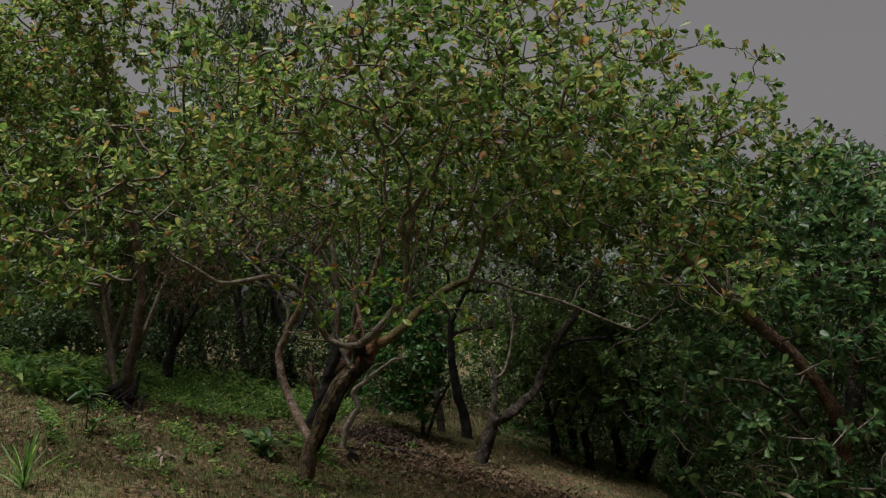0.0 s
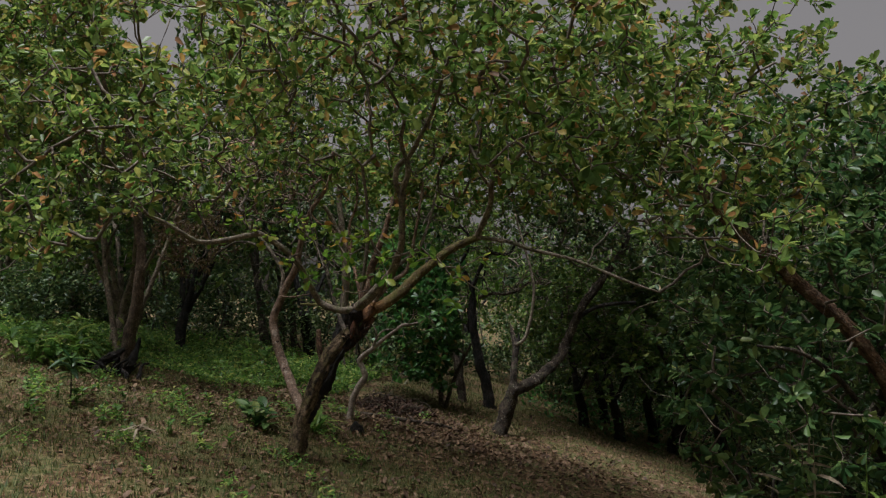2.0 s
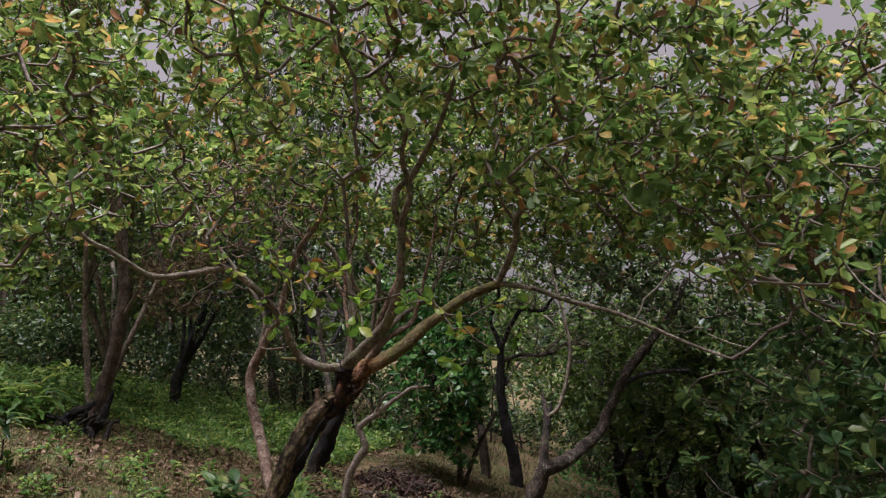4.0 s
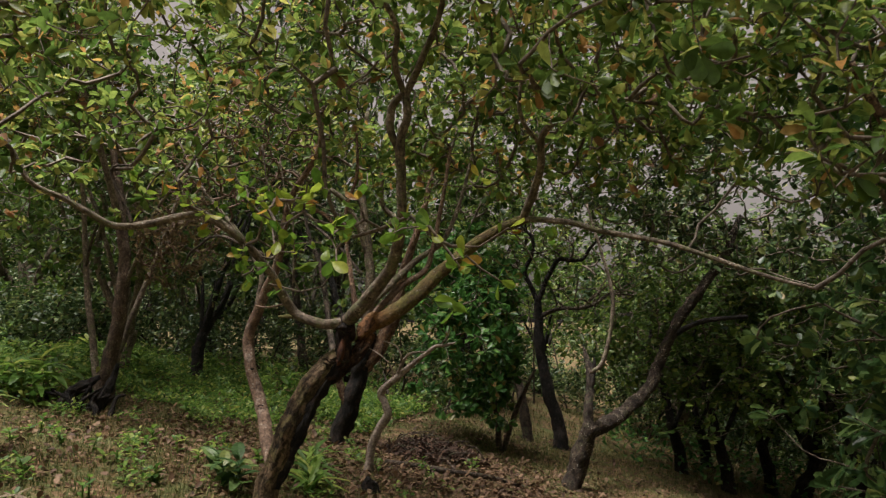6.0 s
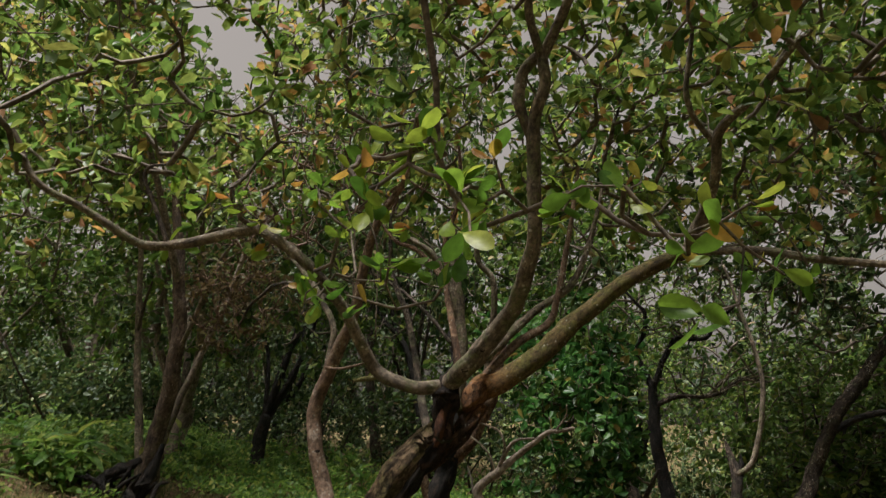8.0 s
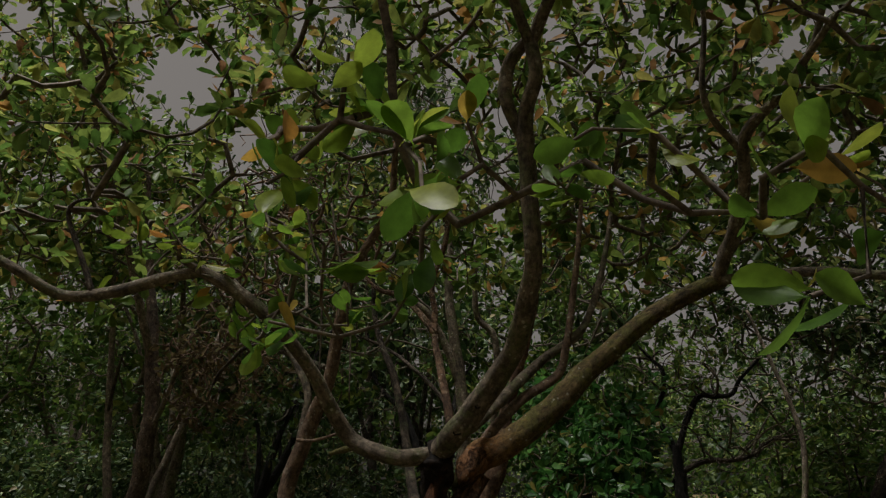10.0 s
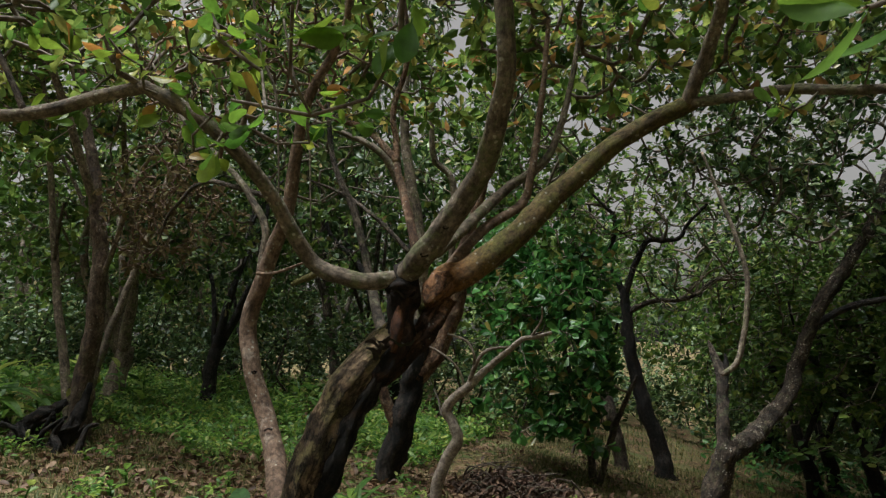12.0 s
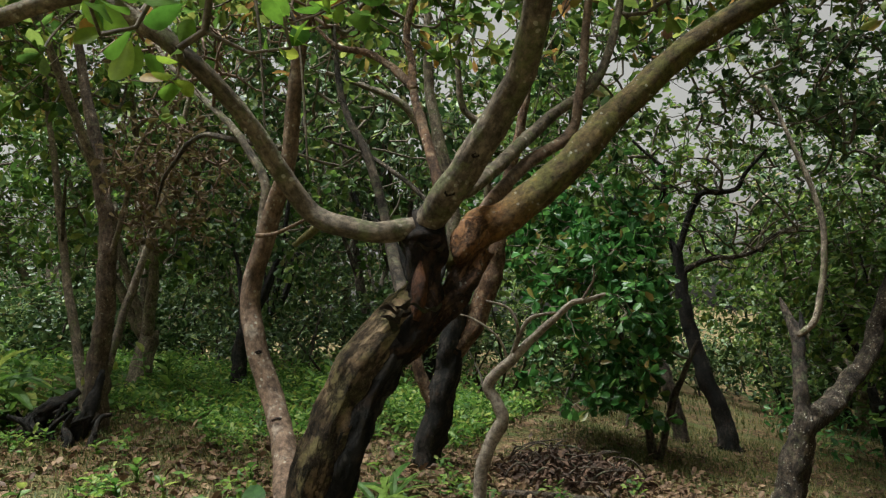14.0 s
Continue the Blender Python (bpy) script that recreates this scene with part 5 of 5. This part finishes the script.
thicket("shrubs", "dense dark green shrubs behind the orchard", 301, 5000, -28, 28, 23.0, 27.5, 3.4, LEAF_FAR, (0.09, 0.165), True)
thicket("shrubs", "far belt of tall dark shrubs", 305, 3200, -45, 45, 38.0, 43.0, 7.0, LEAF_FAR, (0.14, 0.24), True)
thicket("shrubs", "dark shrubs between the nearer trees", 303, 2100, -20, -0.4, 17.5, 22.5, 1.7, LEAF_FAR)
thicket("shrubs", "dark shrubs far down the slope", 313, 2400, 3, 24, 27.5, 32.0, 3.6, LEAF_FAR, (0.11, 0.19))
thicket("shrubs", "dull green shrubs beyond the tall left tree", 309, 1400, -16, -8.2, 14.5, 18.5, 2.0, LEAF_FAR)
thicket("shrubs", "dark shrubs down the slope beside the hanging boughs", 311, 2200, 5.6, 16, 12.5, 17.0, 2.0, LEAF_FAR)
thicket("shrubs", "green shrubs down the slope", 307, 2600, 1.8, 16, 21.8, 25.5, 2.2, LEAF_FAR)


# ---------- undergrowth ----------
def scatter(rng, n, x0, x1, y0, y1, test=None):
    p = np.stack([rng.uniform(x0, x1, n), rng.uniform(y0, y1, n)], -1)
    if test is not None:
        p = p[test(p)]
    return np.column_stack([p, ground_z(p[:, 0], p[:, 1])])


def leaf_field(name, label, category, material, pts, rng, size, flat, lift, width=0.3):
    """Single leaves lying on, or standing over, the ground, as one mesh."""
    n = len(pts)
    a = rng.uniform(0, 2 * math.pi, n)
    tilt = rng.normal(0, flat, n)
    d = np.stack([np.cos(a) * np.cos(tilt), np.sin(a) * np.cos(tilt), np.sin(tilt)], -1)
    nrm = np.stack([rng.normal(0, flat, n), rng.normal(0, flat, n), np.ones(n)], -1)
    nrm -= d * np.sum(nrm * d, axis=1)[:, None]
    nrm /= np.linalg.norm(nrm, axis=1)[:, None]
    s = np.cross(d, nrm)
    L = rng.uniform(size[0], size[1], n)[:, None]
    b = pts + np.array([0, 0, 1]) * (lift[0] + rng.random((n, 1)) * (lift[1] - lift[0]))
    c = rng.uniform(0.0, 0.25, (n, 1)) * L
    v = np.stack([b, b + d * L * 0.4 + s * L * width * 0.8 + nrm * c, b + d * L * 0.8 + s * L * width * 0.8 + nrm * c * 1.2, b + d * L + nrm * c * 0.6,
                  b + d * L * 0.8 - s * L * width * 0.8 + nrm * c * 1.2, b + d * L * 0.4 - s * L * width * 0.8 + nrm * c], 1)
    i = np.arange(n)[:, None] * 6
    f = np.concatenate([i + np.array([[0, 3, 2, 1]]), i + np.array([[0, 5, 4, 3]])])
    ob = part(name, mesh_of(name, v.reshape(-1, 3), f), material)
    return tagged(ob, label, category, kind="stuff")


def blade_field(name, label, material, pts, rng, height, bend=0.5, width=0.006):
    n = len(pts)
    a = rng.uniform(0, 2 * math.pi, n)
    o = np.stack([np.cos(a), np.sin(a), np.zeros(n)], -1)
    s = np.stack([-np.sin(a), np.cos(a), np.zeros(n)], -1)
    h = rng.uniform(height[0], height[1], n)[:, None]
    k = rng.uniform(0.1, bend, (n, 1))
    w = width * rng.uniform(0.7, 1.5, (n, 1))
    up = np.array([0, 0, 1.0])
    v = np.stack([pts - s * w - up * 0.01, pts + s * w - up * 0.01, pts + o * h * k + up * h + s * w * 0.15, pts + o * h * k + up * h - s * w * 0.15], 1)
    f = np.arange(n)[:, None] * 4 + np.array([[0, 1, 2, 3]])
    ob = part(name, mesh_of(name, v.reshape(-1, 3), f), material)
    return tagged(ob, label, "grass", kind="stuff")


def undergrowth():
    rng = np.random.default_rng(71)

    def litter_bed(p):
        """How thickly the fallen leaves lie: a brown bed under the big tree and beyond it, thin elsewhere."""
        bed = np.exp(-((p[:, 0] - 0.3) / 2.4) ** 2 - ((p[:, 1] - 13.0) / 1.5) ** 2) + 0.26 * np.exp(-((p[:, 0] + 2.9) / 1.7) ** 2 - ((p[:, 1] - 12.2) / 1.1) ** 2)
        return 0.10 + 0.05 * (p[:, 1] < 12) + bed + 0.25 * (patchy(p, 1.3, 4.0) - 0.5) + 0.2 * (patchy(p, 3.1, 2.0) - 0.5)

    def turf(p):
        """Where the short grass stands: the near slope, and the far slope past the low forked tree."""
        near = 1.0 / (1 + np.exp((p[:, 1] - 12.1 + 0.6 * p[:, 0]) * 2.2)) * (p[:, 1] < 16)
        far = 1.0 / (1 + np.exp(-(p[:, 1] - 14.6 + 0.25 * (p[:, 0] - 1)) * 2.0)) * (p[:, 0] > -1.2)
        bare = np.exp(-((p[:, 0] - 4.0) / 2.6) ** 4 - ((p[:, 1] - 15.0) / 4.0) ** 4)
        return (np.maximum(near, far) * (0.45 + 0.9 * patchy(p, 1.1, 1.0)) + 0.15) * (1 - 0.75 * bare)

    near = scatter(rng, 220000, -9, 7, 4.8, 19, lambda p: turf(p) > rng.random(len(p)))
    blade_field("grass", "thin short grass, green and dry, between fallen leaves", GRASS, near, rng, (0.02, 0.065), 1.4, 0.0055)
    wide = scatter(rng, 45000, -16, 14, 5.2, 24, lambda p: ((p[:, 0] < -9) | (p[:, 0] > 7) | (p[:, 1] > 19)) & (turf(p) > rng.random(len(p))))
    blade_field("grass", "short grass farther out on the slope", GRASS, wide, rng, (0.04, 0.12), 1.2, 0.009)
    lit = scatter(rng, 90000, -8, 6, 8.0, 18, lambda p: litter_bed(p) > 1.15 * rng.random(len(p)))
    leaf_field("leaf_litter", "dry pinkish-brown fallen leaves lying thick on the soil", "leaves", LITTER, lit, rng, (0.04, 0.10), 0.34, (0.004, 0.03))

    start = scatter(rng, 60000, -7, 8, -3.5, 4.8, lambda p: patchy(p, 0.9, 1.0) + 0.25 * rng.random(len(p)) > 0.5)
    blade_field("grass", "thin short grass along the way", GRASS, start, rng, (0.025, 0.085), 1.1, 0.005)
    early = scatter(rng, 9000, -7, 8, -3.5, 8.0, lambda p: patchy(p, 0.7, 4.0) > 0.5)
    leaf_field("leaf_litter", "dry brown fallen leaves along the way", "leaves", LITTER, early, rng, (0.05, 0.11), 0.25, (0.004, 0.02))

    def weeds(p):
        line = 15.2 + 0.8 * np.sin(p[:, 0] * 0.9)
        return (p[:, 1] > line) | ((np.hypot(p[:, 0] + 5.3, (p[:, 1] - 12.5) * 0.8) < 1.3) & (p[:, 0] < -4.75))

    w = scatter(rng, 22000, -18, -1.5, 11.6, 21, weeds)
    h = rng.uniform(0.03, 0.75, len(w)) ** 1.3 * np.where(w[:, 1] < 13.8, 1.0, 0.42)
    w[:, 2] += h
    leaf_field("weeds", "lush green weeds at the edge of the trees", "weeds", WEED, w, rng, (0.05, 0.12), 0.5, (0.0, 0.05), 0.28)
    carpet = scatter(rng, 26000, -8.5, -1.6, 13.0, 18.0, lambda p: (p[:, 1] > 13.5 + 0.35 * np.sin(2.1 * p[:, 0]) + 0.5 * (p[:, 0] > -2.6)) & (patchy(p, 0.9, 3.0) > 0.25))
    carpet[:, 2] += rng.uniform(0.02, 0.20, len(carpet)) * np.clip((carpet[:, 1] - 13.0) / 1.6, 0.3, 1.2) * (0.15 + 1.3 * patchy(carpet, 2.6, 5.0))
    leaf_field("weeds", "bright green carpet of low weeds under the trees", "weeds", WEED, carpet, rng, (0.045, 0.10), 0.45, (0.0, 0.05), 0.26)
    low = scatter(rng, 26000, -8, 0.2, 7.5, 14.0, lambda p: patchy(p, 2.1, 7.0) + 0.25 * patchy(p, 5.3, 2.0) > 0.86)
    low[:, 2] += rng.uniform(0.01, 0.11, len(low))
    leaf_field("seedlings", "small green seedlings in the grass and litter", "weeds", WEED, low, rng, (0.03, 0.075), 0.4, (0.0, 0.03), 0.3)
    right = scatter(rng, 6000, 1.5, 14, 17.5, 30)
    right[:, 2] += rng.uniform(0.02, 0.45, len(right))
    leaf_field("weeds", "green weeds under the far trees", "weeds", LEAF_BUSH, right, rng, (0.08, 0.18), 0.5, (0.0, 0.05), 0.26)
    brush = scatter(rng, 2600, -1.1, 0.35, 13.2, 14.9, lambda p: np.hypot((p[:, 0] + 0.45 - 0.35 * (p[:, 1] - 14)) / 0.62, (p[:, 1] - 14.0) / 0.65) < 0.75 + 0.35 * rng.random(len(p)))
    brush[:, 2] += rng.uniform(0.0, 0.16, len(brush)) * np.clip(1.2 - np.hypot((brush[:, 0] + 0.45) / 0.8, (brush[:, 1] - 14.0) / 0.8), 0.2, 1)
    leaf_field("dead_leaves", "dark dead leaves caught in the heap of brush", "leaves", BROWN, brush, rng, (0.05, 0.11), 0.6, (0.0, 0.03), 0.2)


undergrowth()


def weed_leaf(seed, length, width, bend):
    """A broad weed leaf along x with a creased middle."""
    bm = bmesh.new()
    rows = []
    for t in (0.0, 0.15, 0.35, 0.6, 0.82, 1.0):
        w = width * math.sin(math.pi * min(0.98, t * 0.85 + 0.08)) ** 0.8
        z = -bend * t * t * length
        rows.append([bm.verts.new((t * length, k * w, z + 0.3 * abs(k) * w)) for k in (-1, 0, 1)])
    for a, b in zip(rows, rows[1:]):
        for j in range(2):
            bm.faces.new((a[j], b[j], b[j + 1], a[j + 1]))
    me = bpy.data.meshes.new("leaf")
    bm.to_mesh(me)
    bm.free()
    return me


def leafy_plant(name, label, at, height, leaves, length, width, bend, material, seed, stem_mat=None, group="weeds", lean=0.15, up=(10, 60), low=0.15):
    """A small plant: a thin stem with broad leaves set round it."""
    rng = np.random.default_rng(seed)
    x, y = at
    z = float(ground_z(x, y))
    ob = thing(name, label, "plant", group, at=(x, y, z))
    lx, ly = rng.normal(0, lean, 2) * height
    me, line = limb_mesh("stem", [(x, y, z - 0.03, 0.008 + height * 0.006), (x + lx * 0.4, y + ly * 0.4, z + height * 0.5, 0.006 + height * 0.004), (x + lx, y + ly, z + height, 0.003)], 6, 5, 0.2, seed, 1)
    part("stem", me, stem_mat or material, ob)
    shapes = [weed_leaf(k, length, width, bend * (0.6 + 0.4 * k)) for k in range(3)]
    for me in shapes:
        me.materials.append(material)
    for i in range(leaves):
        s = low + (1 - low) * (i + 0.5) / leaves
        p = line[min(len(line) - 1, int(s * (len(line) - 1)))][:3]
        a, e = i * 137.5 + rng.uniform(-25, 25), rng.uniform(*up)
        k = rng.uniform(0.65, 1.15)
        m = pose(*p) @ pose(0, 0, 0, 0, 0, a) @ pose(0, 0, 0, rng.uniform(-25, 25), -e, 0) @ Matrix.Diagonal((k, k, k, 1))
        lf = new("leaf", shapes[i % 3])
        lf.parent = ob
        lf.matrix_parent_inverse = ob.matrix_basis.inverted()
        lf.matrix_basis = m
    return ob


def plants():
    rng = np.random.default_rng(83)
    for i in range(16):
        p = (-5.15 + rng.uniform(-1.3, 0.35), 12.15 + rng.uniform(-0.4, 1.0))
        leafy_plant("broadleaf_weed", "lush green broad-leaved weed beside the charred root", p, rng.uniform(0.3, 0.65), 9, rng.uniform(0.24, 0.36), 0.055, 0.5, WEED, 400 + i)
    for i in range(14):
        p = (rng.uniform(-9.5, -3.2), rng.uniform(14.6, 17.0))
        leafy_plant("broadleaf_weed", "green weed at the edge of the trees", p, rng.uniform(0.3, 0.7), 10, rng.uniform(0.16, 0.28), 0.045, 0.4, WEED, 430 + i)
    for i, p in enumerate(((-1.30, 12.05), (-1.55, 12.5), (-1.25, 11.7), (-0.98, 11.2), (-1.12, 11.45), (-0.88, 10.95))):
        leafy_plant("fern", "small green fern behind the leaning trunk", p, 0.12, 11, 0.34, 0.03, 0.6, WEED, 450 + i, up=(25, 65), low=0.0)
    for i, p in enumerate(((-1.52, 10.70), (-1.40, 10.50), (-1.66, 10.62), (-1.48, 10.42))):
        leafy_plant("broadleaf_weed", "dark green weed at the foot of the trunk", p, 0.28, 8, 0.22, 0.06, 0.4, LEAF_BLUE, 460 + i)
    for i in range(44):
        p = (rng.uniform(-4.6, -1.3), rng.uniform(9.0, 13.2))
        leafy_plant("seedling", "small green seedling among fallen leaves", p, rng.uniform(0.08, 0.2), 6, rng.uniform(0.07, 0.12), 0.03, 0.3, WEED, 480 + i, group="seedlings")
    leafy_plant("sapling", "thin sapling with a tuft of narrow leaves", (-3.62, 9.80), 0.62, 22, 0.24, 0.03, 0.5, LEAF_BLUE, 520, BARK_DARK, "", 0.05, (0, 70), 0.55)
    leafy_plant("spiky_tussock", "spiky green tussock of long blades", (-2.56, 7.01), 0.08, 34, 0.5, 0.012, 0.25, WEED, 521, None, "", 0.1, (35, 85), 0.0)
    leafy_plant("dry_frond", "dry straw-coloured palm frond drooping over the grass", (-1.95, 8.50), 0.2, 16, 0.13, 0.016, 1.4, STRAW, 522, None, "", 0.2, (30, 80), 0.55)
    for i, p in enumerate(((4.55, 8.6), (4.75, 8.85), (4.35, 8.75), (4.95, 8.5))):
        leafy_plant("tall_stalk", "tall green stalk with long arching leaves", p, 1.75, 14, 0.30, 0.03, 0.7, WEED if i % 2 else STRAW, 530 + i, None, "stalks", 0.08, (20, 65), 0.35)
    # dead brush and a fallen pole on the slope
    for i in range(34):
        x, y = rng.uniform(-0.95, 0.05), rng.uniform(13.45, 14.5)
        z = float(ground_z(x, y))
        a, L = rng.uniform(0, 6.28), rng.uniform(0.25, 0.6)
        dx, dy = math.cos(a) * L / 2, math.sin(a) * L / 2
        me, _ = limb_mesh("dead_branch", [(x - dx, y - dy, z + 0.02, 0.012), (x - dx * 0.2, y, z + rng.uniform(0.04, 0.2), 0.010), (x + dx, y + dy, z + rng.uniform(0.02, 0.25), 0.004)], 6, 6, 0.3, 600 + i, 2)
        tagged(part("dead_branch", me, BARK_DARK), "dead brown branch lying in a heap of brush", "branch", "heap of dead brush")
    pts = [(x, y, float(ground_z(x, y)) + r, r) for x, y, r in ((-0.78, 12.92, 0.03), (-0.40, 13.15, 0.036), (0.05, 13.33, 0.034), (0.42, 13.62, 0.03), (0.78, 13.82, 0.018))]
    tagged(part("fallen_pole", limb_mesh("fallen_pole", pts, 8, 8, 0.2, 640, 3)[0], BARK_DARK), "dark fallen pole lying on the litter", "branch")
    x, y = -0.48, 11.6
    z = float(ground_z(x, y))
    tagged(part("burnt_stump", limb_mesh("burnt_stump", [(x, y, z - 0.05, 0.09), (x, y, z + 0.05, 0.075), (x + 0.01, y, z + 0.12, 0.06)], 12, 8, 0.4, 650, 3)[0], BARK_CHAR), "small burnt stump in the litter", "stump")


plants()
